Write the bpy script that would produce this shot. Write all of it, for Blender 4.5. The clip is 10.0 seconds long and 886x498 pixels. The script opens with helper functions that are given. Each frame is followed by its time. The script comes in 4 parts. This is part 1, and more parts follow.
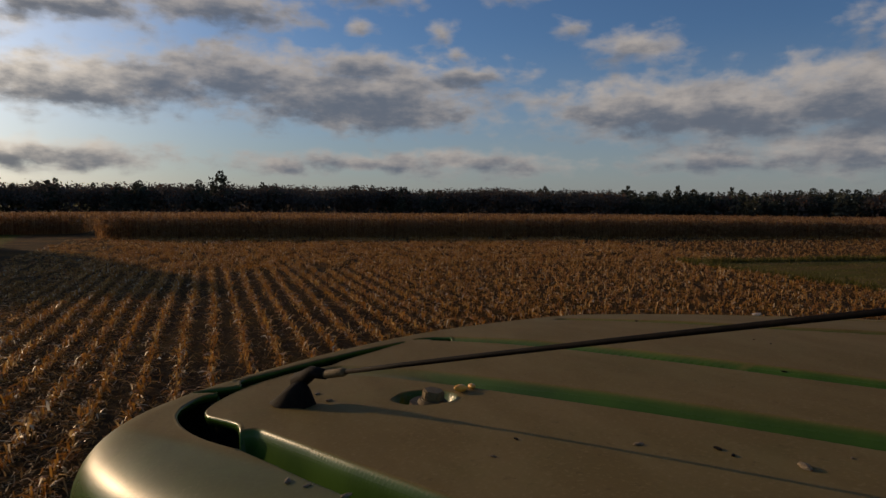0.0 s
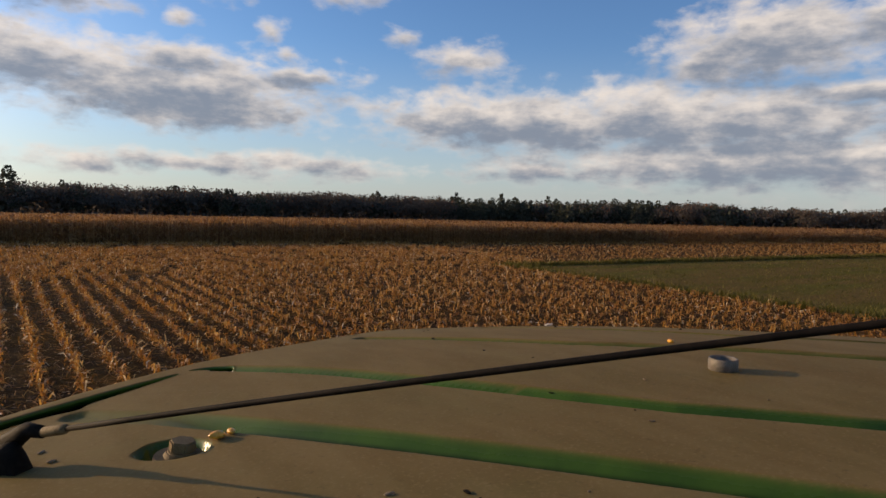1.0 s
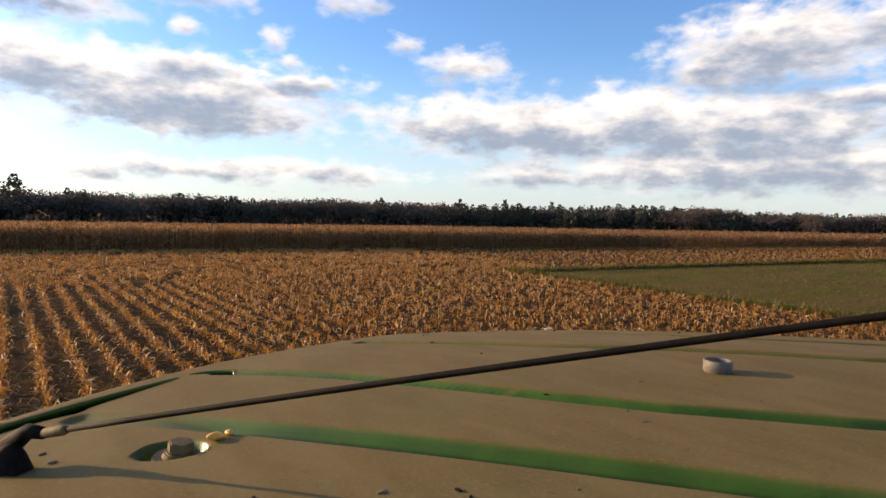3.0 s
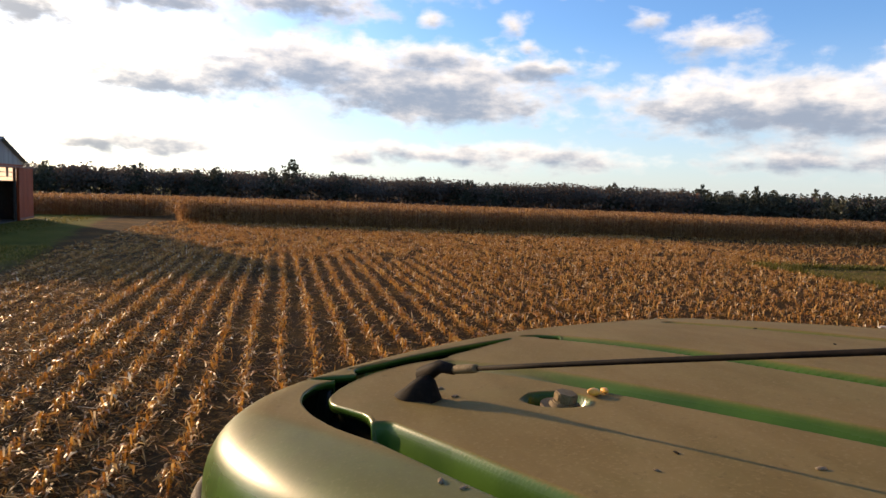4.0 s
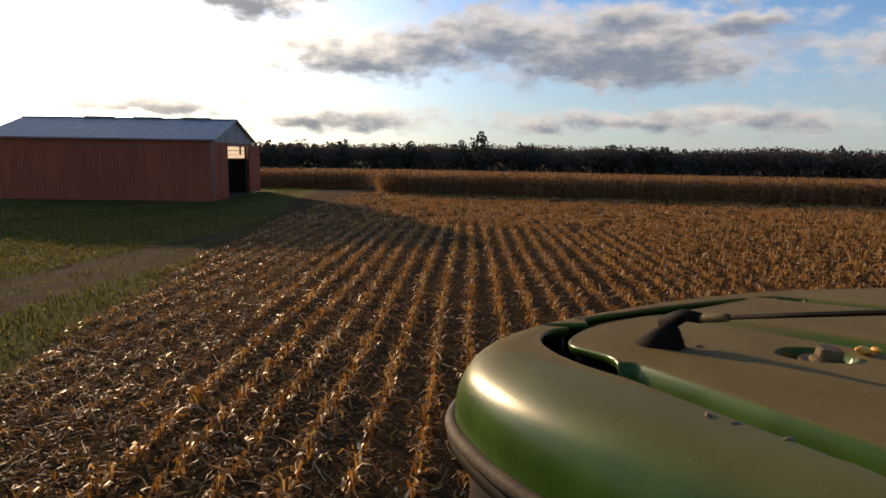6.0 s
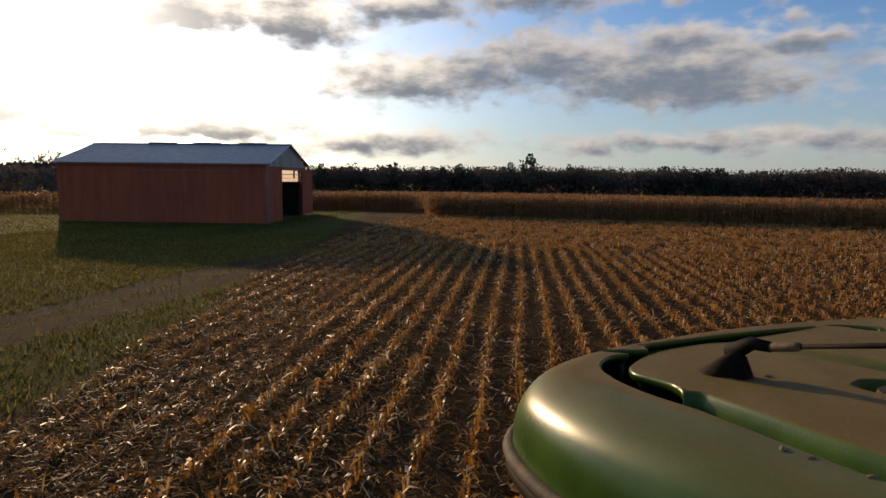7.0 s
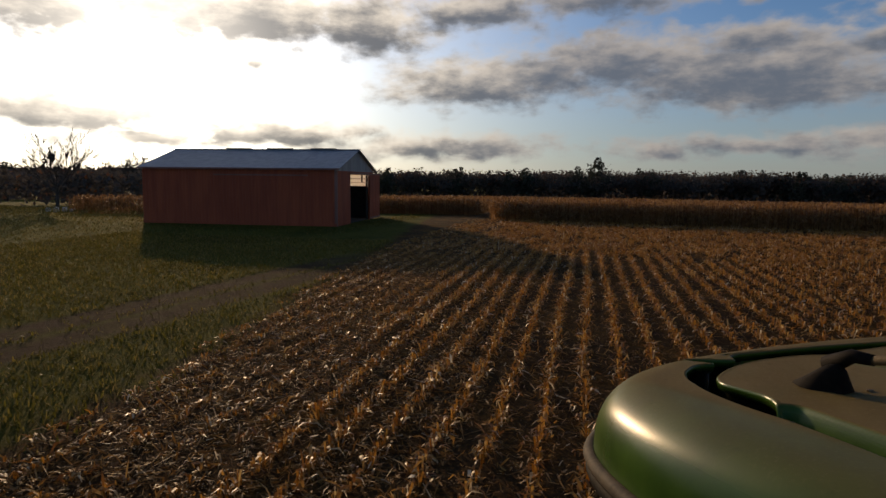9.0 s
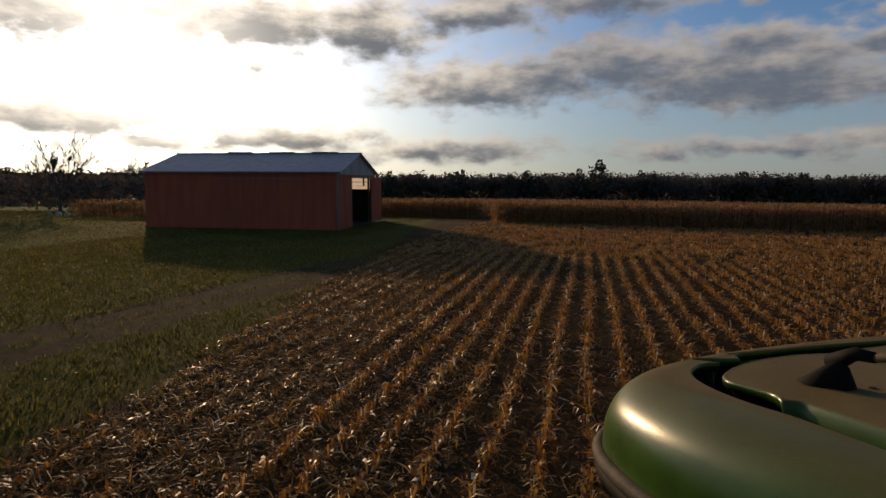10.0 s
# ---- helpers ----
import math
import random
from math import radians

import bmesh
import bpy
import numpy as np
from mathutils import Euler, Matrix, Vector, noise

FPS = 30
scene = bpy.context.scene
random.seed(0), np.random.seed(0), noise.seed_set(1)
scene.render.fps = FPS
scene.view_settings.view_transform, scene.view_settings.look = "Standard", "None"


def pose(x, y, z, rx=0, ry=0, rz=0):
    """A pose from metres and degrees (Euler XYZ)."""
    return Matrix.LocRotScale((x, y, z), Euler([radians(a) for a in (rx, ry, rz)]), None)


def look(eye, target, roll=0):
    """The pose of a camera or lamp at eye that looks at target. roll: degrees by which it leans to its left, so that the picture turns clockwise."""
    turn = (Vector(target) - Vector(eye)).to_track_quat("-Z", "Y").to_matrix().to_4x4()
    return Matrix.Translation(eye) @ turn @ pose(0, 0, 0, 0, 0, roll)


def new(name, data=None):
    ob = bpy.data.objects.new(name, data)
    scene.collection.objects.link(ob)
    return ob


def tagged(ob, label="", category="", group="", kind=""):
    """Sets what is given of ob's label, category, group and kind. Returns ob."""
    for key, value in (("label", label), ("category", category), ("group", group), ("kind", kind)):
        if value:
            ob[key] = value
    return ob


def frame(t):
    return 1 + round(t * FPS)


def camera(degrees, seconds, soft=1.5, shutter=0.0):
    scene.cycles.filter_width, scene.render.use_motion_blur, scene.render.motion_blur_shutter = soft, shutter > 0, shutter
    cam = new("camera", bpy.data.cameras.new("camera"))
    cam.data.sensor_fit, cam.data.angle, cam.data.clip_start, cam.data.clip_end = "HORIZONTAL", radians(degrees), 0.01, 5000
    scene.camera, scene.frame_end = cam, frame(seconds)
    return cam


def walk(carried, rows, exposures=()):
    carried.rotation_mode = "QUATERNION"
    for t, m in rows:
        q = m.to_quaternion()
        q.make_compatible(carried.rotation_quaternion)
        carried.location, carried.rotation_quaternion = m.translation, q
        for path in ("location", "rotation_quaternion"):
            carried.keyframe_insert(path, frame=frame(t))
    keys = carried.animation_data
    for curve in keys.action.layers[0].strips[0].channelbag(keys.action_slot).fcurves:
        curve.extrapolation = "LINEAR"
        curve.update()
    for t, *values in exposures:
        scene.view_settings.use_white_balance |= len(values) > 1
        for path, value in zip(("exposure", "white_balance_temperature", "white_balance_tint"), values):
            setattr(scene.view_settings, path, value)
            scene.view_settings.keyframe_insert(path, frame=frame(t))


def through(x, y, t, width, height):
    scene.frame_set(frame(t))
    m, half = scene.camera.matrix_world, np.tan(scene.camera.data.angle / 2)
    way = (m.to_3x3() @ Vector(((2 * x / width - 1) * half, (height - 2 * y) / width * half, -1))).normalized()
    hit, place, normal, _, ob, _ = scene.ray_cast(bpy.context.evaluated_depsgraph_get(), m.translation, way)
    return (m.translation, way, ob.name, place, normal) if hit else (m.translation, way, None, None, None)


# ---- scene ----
EXPOSURES = [(0, -1.0, 6800, 14), (0.5, -0.37, 6950, 14), (1, 0.0, 6950, 14), (2, 0.5, 6950, 14), (3.5, 0.72, 6950, 14), (4.5, 0.5, 6950, 14), (6, -0.05, 6950, 14), (7.5, -0.5, 6950, 14), (9, -0.95, 6950, 14), (10, -0.95, 6950, 14)]
cam = camera(70.8, 10.0)
PATH = [
    (0, (-0.05, 0.586, 4.157), (0.649, 2.453, 3.994), 0.6),
    (0.5, (-0.024, 0.587, 4.162), (0.985, 2.304, 3.98), 0.4),
    (1, (-0.002, 0.592, 4.17), (1.166, 2.21, 4.032), 1.6),
    (1.5, (0.031, 0.576, 4.18), (1.408, 2.025, 4.12), 1.2),
    (2, (0.036, 0.569, 4.178), (1.491, 1.941, 4.122), 1.5),
    (3.5, (-0.042, 0.599, 4.162), (0.806, 2.404, 4.006), 1.8),
    (4, (-0.088, 0.614, 4.155), (0.416, 2.54, 3.965), 2.2),
    (4.5, (-0.111, 0.619, 4.15), (0.09, 2.594, 3.906), 0.3),
    (5, (-0.12, 0.609, 4.143), (-0.031, 2.589, 3.874), 1.7),
    (5.5, (-0.118, 0.603, 4.14), (-0.058, 2.584, 3.866), 1.4),
    (6, (-0.127, 0.598, 4.141), (-0.208, 2.574, 3.842), 0.9),
    (7.5, (-0.136, 0.594, 4.143), (-0.417, 2.563, 3.936), 0.9),
    (8, (-0.142, 0.592, 4.141), (-0.492, 2.544, 3.877), 1.1),
    (8.5, (-0.146, 0.588, 4.142), (-0.57, 2.533, 3.95), 0.7),
    (9, (-0.145, 0.587, 4.143), (-0.587, 2.526, 3.924), 0.6),
    (9.5, (-0.147, 0.583, 4.143), (-0.608, 2.517, 3.919), 0.3),
    (10, (-0.149, 0.575, 4.144), (-0.597, 2.513, 3.934), 0.3),
]
walk(cam, [(t, look(eye, target, roll)) for t, eye, target, roll in PATH],
     exposures=EXPOSURES)

# The roof's own axes: U runs back along its grooves, V across it
UX, UY, VX, VY = 0.72, -0.694, 0.694, 0.72


def uvz(u, v, z=0.0):
    return Vector((u * UX + v * VX, u * UY + v * VY, z))


# ---------------------------------------------------------------- light
SUN = Vector((-0.604, 0.776, 0.182)).normalized()
sun_data = bpy.data.lights.new("sun", "SUN")
sun_data.energy, sun_data.angle, sun_data.color = 4.4, radians(0.6), (1.0, 0.70, 0.40)
sun = new("sun", sun_data)
sun.matrix_world = look((0, 0, 30), tuple(Vector((0, 0, 30)) - SUN))

world = bpy.data.worlds.new("sky")
scene.world = world
world.use_nodes = True
WT = world.node_tree
WT.nodes.clear()


def wn(kind, *links, **props):
    """A world node with its inputs, given as values or sockets, in order."""
    n = WT.nodes.new(kind)
    for key, value in props.items():
        setattr(n, key, value)
    for i, value in enumerate(links):
        if value is None:
            continue
        if isinstance(value, bpy.types.NodeSocket):
            WT.links.new(value, n.inputs[i])
        else:
            n.inputs[i].default_value = value
    return n


def wmath(op, a, b=None, c=None):
    return wn("ShaderNodeMath", a, b, c, operation=op).outputs[0]


sky = WT.nodes.new("ShaderNodeTexSky")
sky.sky_type, sky.sun_disc = "NISHITA", False
sky.sun_elevation, sky.sun_rotation = radians(10.5), radians(-37.9)
sky.air_density, sky.dust_density, sky.ozone_density = 1.0, 0.35, 3.0
ray = WT.nodes.new("ShaderNodeTexCoord").outputs["Generated"]
sep = wn("ShaderNodeSeparateXYZ", ray)
azim = wmath("DEGREES", wmath("ARCTAN2", sep.outputs[0], sep.outputs[1]))
elev = wmath("DEGREES", wmath("ARCSINE", sep.outputs[2]))
flat = wn("ShaderNodeCombineXYZ", azim, elev, 0.0).outputs[0]
soft_noise = wn("ShaderNodeTexNoise", wn("ShaderNodeVectorMath", flat, (0.13, 0.26, 0), operation="MULTIPLY").outputs[0], None, 1.0, 4.0, 0.5)
fine_noise = wn("ShaderNodeTexNoise", wn("ShaderNodeVectorMath", flat, (0.33, 0.62, 0), operation="MULTIPLY").outputs[0], None, 1.0, 5.0, 0.52)
push = wn("ShaderNodeVectorMath", wn("ShaderNodeVectorMath", soft_noise.outputs["Color"], (0.5, 0.5, 0.5), operation="SUBTRACT").outputs[0], (2.6, 1.9, 0), operation="MULTIPLY").outputs[0]
warped = wn("ShaderNodeVectorMath", flat, push, operation="ADD").outputs[0]

# cloud banks: bearing, height, half width, half height, in degrees
CLOUDS = [(12, 9.2, 16, 3.7), (2, 10.4, 11, 3.0), (15, 7.6, 12, 2.3), (-10, 8.6, 11, 2.7), (-4, 9.2, 8, 2.4), (13, 11.4, 5, 1.6), (23.0, 10.8, 5.2, 1.2, 0.8),
          (44, 7.6, 15, 3.3), (38, 8.0, 11, 2.6), (54, 7.9, 11, 3.8), (62, 7.6, 14, 3.2), (63, 13.6, 9.5, 3.8), (57.5, 12.2, 3.4, 2.4), (71, 14.2, 3.6, 2.0), (69, 9.6, 4.2, 1.2),
          (16.2, 3.1, 17, 1.1, 0.7), (23, 3.2, 10, 1.2, 0.7), (64, 4.4, 26, 3.0, 1.0), (45, 3.4, 9, 1.2, 0.7), (-13, 3.0, 12, 1.4, 0.9), (6.6, 2.8, 6.5, 0.9, 0.7), (-45, 5.0, 12, 1.7, 1.0), (-28, 4.0, 11, 1.4, 1.0), (-38, 3.2, 9, 0.9, 0.8),
          (-30, 13.6, 17, 3.2), (-46, 12.8, 7, 3.0), (-20, 13.4, 9, 3.0), (-10, 14.9, 8, 2.0), (1, 15.4, 9, 1.9), (-29.4, 9.8, 2.0, 0.8, 0.7),
          (37.0, 12.8, 4.2, 1.6, 0.75), (31.5, 14.6, 1.4, 1.0, 0.5), (20.0, 14.5, 1.3, 1.1, 0.6), (13.1, 14.6, 1.3, 0.9, 0.5), (21.4, 12.8, 1.2, 0.7, 0.5), (14, 17.5, 5, 1.2, 0.7), (27, 17.5, 3, 1.0, 0.5),
          (80, 9, 9, 5), (95, 12, 12, 4), (120, 9, 20, 4), (160, 14, 22, 5), (-75, 10, 18, 4), (-110, 14, 20, 5), (-150, 9, 22, 4)]


def bank(shift):
    best = None
    for a, e, w, h, *thick in CLOUDS:
        d = wn("ShaderNodeVectorMath", warped, (a, e + shift * h, 0), operation="SUBTRACT").outputs[0]
        d = wn("ShaderNodeVectorMath", d, (1 / w, 1 / h, 0), operation="MULTIPLY").outputs[0]
        d = wn("ShaderNodeVectorMath", d, operation="LENGTH").outputs["Value"]
        f = wmath("MULTIPLY", wmath("SUBTRACT", 1.0, d), thick[0] if thick else 1.0)
        best = f if best is None else wmath("MAXIMUM", best, f)
    return best


def wsmooth(value, lo, hi, a=0.0, b=1.0):
    n = wn("ShaderNodeMapRange", value, lo, hi, a, b, interpolation_type="SMOOTHSTEP")
    return n.outputs[0]


crisp_noise = wn("ShaderNodeTexNoise", wn("ShaderNodeVectorMath", warped, (0.52, 0.85, 0), operation="MULTIPLY").outputs[0], None, 1.0, 5.0, 0.52)
ruffle = wmath("ADD", wmath("MULTIPLY", wmath("SUBTRACT", fine_noise.outputs["Fac"], 0.5), 1.15), wmath("MULTIPLY", wmath("SUBTRACT", crisp_noise.outputs["Fac"], 0.5), 0.95))
cover = wsmooth(wmath("ADD", bank(0.0), ruffle), -0.18, 0.60)
billow = wn("ShaderNodeTexNoise", wn("ShaderNodeVectorMath", flat, (0.22, 0.55, 0), operation="MULTIPLY").outputs[0], None, 1.0, 6.0, 0.6)
swell = wmath("MULTIPLY", wmath("SUBTRACT", billow.outputs["Fac"], 0.5), 1.9)
core = wsmooth(wmath("ADD", wmath("ADD", bank(-0.42), wmath("MULTIPLY", ruffle, 0.8)), swell), -0.38, 1.05)
to_sun = wn("ShaderNodeVectorMath", ray, tuple(SUN), operation="DOT_PRODUCT").outputs["Value"]
near_sun = wsmooth(to_sun, 0.80, 0.998)
glare = wmath("POWER", wmath("MAXIMUM", to_sun, 0.0), 90.0)
wide_glare = wmath("POWER", wmath("MAXIMUM", to_sun, 0.0), 11.0)
SKY_GAIN = 0.135


def wmix(fac, a, b, blend="MIX"):
    n = WT.nodes.new("ShaderNodeMix")
    n.data_type, n.blend_type = "RGBA", blend
    for i, value in ((0, fac), (6, a), (7, b)):
        if isinstance(value, bpy.types.NodeSocket):
            WT.links.new(value, n.inputs[i])
        else:
            n.inputs[i].default_value = value
    return n.outputs[2]


blue = wn("ShaderNodeVectorMath", sky.outputs[0], (SKY_GAIN * 0.90, SKY_GAIN * 1.10, SKY_GAIN * 1.38), operation="MULTIPLY").outputs[0]
veil = wsmooth(elev, 15.0, -1.0, 0.0, 0.58)
blue = wmix(veil, blue, (0.50, 0.55, 0.62, 1))
glow = wn("ShaderNodeVectorMath", wn("ShaderNodeCombineXYZ", glare, glare, glare).outputs[0], (9.0, 8.4, 7.2), operation="MULTIPLY").outputs[0]
glow2 = wn("ShaderNodeVectorMath", wn("ShaderNodeCombineXYZ", wide_glare, wide_glare, wide_glare).outputs[0], (1.75, 1.62, 1.38), operation="MULTIPLY").outputs[0]
clear = wn("ShaderNodeVectorMath", wn("ShaderNodeVectorMath", blue, glow, operation="ADD").outputs[0], glow2, operation="ADD").outputs[0]
lit = wmix(near_sun, (0.86, 0.80, 0.73, 1), (2.1, 1.92, 1.6, 1))
shade = wmix(near_sun, (0.225, 0.272, 0.350, 1), (0.25, 0.265, 0.285, 1))
puff = wmix(core, lit, shade)
puff = wn("ShaderNodeVectorMath", puff, wn("ShaderNodeVectorMath", glow, (0.12, 0.12, 0.12), operation="MULTIPLY").outputs[0], operation="ADD").outputs[0]
heaven = wmix(wmath("MULTIPLY", cover, 0.94), clear, puff)
backdrop = wn("ShaderNodeBackground", heaven, 1.0)
WT.links.new(backdrop.outputs[0], WT.nodes.new("ShaderNodeOutputWorld").inputs[0])


# ---------------------------------------------------------------- materials
class Mat:
    """A small writer for node materials."""

    def __init__(self, name, rough=0.6, metal=0.0, spec=0.5):
        self.m = bpy.data.materials.new(name)
        self.m.use_nodes = True
        self.t = self.m.node_tree
        self.b = self.t.nodes["Principled BSDF"]
        self.b.inputs["Roughness"].default_value = rough
        self.b.inputs["Metallic"].default_value = metal
        self.b.inputs["Specular IOR Level"].default_value = spec

    def n(self, kind, *links, **props):
        n = self.t.nodes.new(kind)
        for key, value in props.items():
            setattr(n, key, value)
        for i, value in enumerate(links):
            if value is not None:
                self.put(n.inputs[i], value)
        return n

    def put(self, socket, value):
        if isinstance(value, bpy.types.NodeSocket):
            self.t.links.new(value, socket)
        else:
            socket.default_value = value

    def pos(self):
        return self.n("ShaderNodeNewGeometry").outputs["Position"]

    def local(self):
        return self.n("ShaderNodeTexCoord").outputs["Object"]

    def noise(self, scale, detail=5.0, rough=0.6, where=None, stretch=None):
        where = where or self.pos()
        if stretch:
            where = self.n("ShaderNodeVectorMath", where, stretch, operation="MULTIPLY").outputs[0]
        return self.n("ShaderNodeTexNoise", where, None, scale, detail, rough).outputs["Fac"]

    def math(self, op, a, b=None):
        return self.n("ShaderNodeMath", a, b, operation=op).outputs[0]

    def step(self, value, lo, hi, a=0.0, b=1.0):
        return self.n("ShaderNodeMapRange", value, lo, hi, a, b, interpolation_type="SMOOTHSTEP").outputs[0]

    def mix(self, fac, a, b):
        n = self.t.nodes.new("ShaderNodeMix")
        n.data_type = "RGBA"
        for i, value in ((0, fac), (6, a), (7, b)):
            if isinstance(value, tuple) and len(value) == 3:
                value = (*value, 1)
            self.put(n.inputs[i], value)
        return n.outputs[2]

    def ramp(self, fac, *stops):
        n = self.n("ShaderNodeValToRGB", fac)
        e = n.color_ramp.elements
        while len(e) < len(stops):
            e.new(0.5)
        for el, (p, c) in zip(e, stops):
            el.position, el.color = p, (*c, 1)
        return n.outputs[0]

    def island(self):
        return self.n("ShaderNodeNewGeometry").outputs["Random Per Island"]

    def color(self, c):
        self.put(self.b.inputs["Base Color"], (*c, 1) if isinstance(c, tuple) else c)
        return self

    def rough(self, r):
        self.put(self.b.inputs["Roughness"], r)
        return self

    def bump(self, height, strength=0.3, dist=0.02):
        n = self.n("ShaderNodeBump", strength, dist)
        self.put(n.inputs["Height"], height)
        self.t.links.new(n.outputs[0], self.b.inputs["Normal"])
        return self

    def glow_through(self, c, amount):
        """Thin leaf: some of the light comes through."""
        tr = self.n("ShaderNodeBsdfTranslucent")
        self.put(tr.inputs[0], (*c, 1) if isinstance(c, tuple) else c)
        mx = self.n("ShaderNodeMixShader", amount, self.b.outputs[0], tr.outputs[0])
        self.t.links.new(mx.outputs[0], self.t.nodes["Material Output"].inputs[0])
        return self


def speckled(name, a, b, scale, rough=0.6, metal=0.0, bump=0.15, dist=0.002, spec=0.5):
    k = Mat(name, rough, metal, spec)
    f = k.math("ADD", k.math("MULTIPLY", k.noise(scale, where=k.local()), 0.6), k.math("MULTIPLY", k.noise(scale * 9, where=k.local()), 0.4))
    k.color(k.mix(k.step(f, 0.35, 0.65), a, b)).bump(f, bump, dist)
    return k.m


def make_leafy(name, stops, rough=0.5, through=0.35, spec=0.4):
    k = Mat(name, rough, 0.0, spec)
    c = k.ramp(k.island(), *stops)
    c = k.mix(k.step(k.noise(0.25, 3), 0.35, 0.7, 0.0, 0.35), c, stops[0][1])
    k.color(c).glow_through(c, through)
    return k.m


M_STALK = make_leafy("dry_corn_stubble", ((0.0, (0.22, 0.085, 0.010)), (0.45, (0.44, 0.185, 0.024)), (0.80, (0.58, 0.30, 0.055)), (0.93, (0.68, 0.43, 0.14)), (1.0, (0.90, 0.78, 0.52))), 0.45, 0.42, 0.5)
M_LITTER = make_leafy("corn_litter", ((0.0, (0.14, 0.060, 0.010)), (0.55, (0.31, 0.145, 0.026)), (0.95, (0.47, 0.25, 0.058)), (1.0, (0.78, 0.62, 0.38))), 0.60, 0.35, 0.25)
M_CORN = make_leafy("standing_dry_corn", ((0.0, (0.18, 0.082, 0.026)), (0.5, (0.34, 0.165, 0.052)), (1.0, (0.54, 0.32, 0.13))), 0.6, 0.4)
M_GRASS = make_leafy("grass_blades", ((0.0, (0.072, 0.066, 0.009)), (0.6, (0.145, 0.124, 0.017)), (1.0, (0.30, 0.22, 0.060))), 0.6, 0.5, 0.3)
M_PINE = make_leafy("pine_needles", ((0.0, (0.050, 0.056, 0.040)), (1.0, (0.098, 0.100, 0.070))), 0.95, 0.2, 0.05)
M_OAK = make_leafy("autumn_twigs", ((0.0, (0.092, 0.080, 0.068)), (0.9, (0.15, 0.124, 0.098)), (1.0, (0.26, 0.10, 0.04))), 0.95, 0.25, 0.05)
M_BARK = speckled("bark", (0.045, 0.036, 0.028), (0.10, 0.085, 0.068), 3.0, 0.9, bump=0.5, dist=0.03)


def ground_material():
    k = Mat("field_ground", 1.0, 0.0, 0.04)
    p = k.n("ShaderNodeSeparateXYZ", k.pos())
    x, y = p.outputs[0], p.outputs[1]
    edge = k.math("MULTIPLY", k.math("SUBTRACT", k.noise(0.5, 6, 0.7), 0.5), 3.2)
    # stubble soil
    soil_f = k.math("ADD", k.math("MULTIPLY", k.noise(0.35), 0.4), k.math("MULTIPLY", k.noise(14, 8, 0.75), 0.6))
    soil = k.ramp(soil_f, (0.30, (0.035, 0.024, 0.016)), (0.50, (0.072, 0.040, 0.015)), (0.62, (0.20, 0.098, 0.022)), (0.75, (0.36, 0.19, 0.045)))
    # grass
    grass_f = k.math("ADD", k.math("MULTIPLY", k.noise(0.22, 4), 0.5), k.math("MULTIPLY", k.noise(7, 8, 0.75), 0.5))
    grass = k.ramp(grass_f, (0.32, (0.044, 0.042, 0.008)), (0.50, (0.100, 0.098, 0.015)), (0.64, (0.14, 0.128, 0.022)), (0.80, (0.19, 0.155, 0.038)))
    # bare wheel track
    dirt = k.ramp(k.noise(5, 8, 0.7), (0.3, (0.034, 0.022, 0.012)), (0.6, (0.075, 0.047, 0.026)), (0.8, (0.14, 0.094, 0.055)))
    bend = k.math("MULTIPLY", k.math("SUBTRACT", k.noise(0.09, 2), 0.5), 1.2)
    mid = k.math("ADD", k.math("SUBTRACT", k.math("ADD", x, 13.9), k.math("MULTIPLY", k.math("SUBTRACT", y, 14.0), 0.14)), bend)
    rut = k.math("ABSOLUTE", k.math("SUBTRACT", k.math("ABSOLUTE", mid), 0.85))
    worn = k.math("MULTIPLY", k.step(k.math("ADD", rut, k.math("MULTIPLY", edge, 0.30)), 1.15, 0.45), k.step(y, 38.0, 28.0))
    worn = k.math("MULTIPLY", worn, k.step(k.noise(0.9, 6, 0.7), 0.30, 0.58, 0.55, 1.0))
    grass = k.mix(worn, grass, dirt)
    left = k.math("ADD", k.math("ADD", x, k.math("MULTIPLY", k.math("MAXIMUM", k.math("SUBTRACT", y, 11.0), 0.0), 0.145)), edge)
    is_left = k.step(left, -8.2, -9.4)
    right = k.step(k.math("ADD", x, edge), 29.2, 29.8)
    far_edge = k.math("ADD", k.math("ADD", y, k.math("MULTIPLY", x, 0.13)), k.math("MULTIPLY", edge, 1.1))
    is_right = k.math("MULTIPLY", right, k.step(far_edge, 38.6, 38.1))
    dry = k.mix(k.step(k.noise(0.16, 6, 0.7, stretch=(0.5, 2.0, 1.0)), 0.38, 0.56, 0.25, 1.0), grass, k.ramp(k.noise(5, 8, 0.75), (0.3, (0.080, 0.052, 0.015)), (0.7, (0.22, 0.145, 0.042))))
    c = k.mix(is_left, k.mix(is_right, soil, dry), grass)
    k.color(c).bump(k.math("ADD", k.noise(6, 8, 0.7), k.math("MULTIPLY", k.noise(40, 6, 0.7), 0.5)), 0.9, 0.12)
    return k.m


M_GROUND = ground_material()


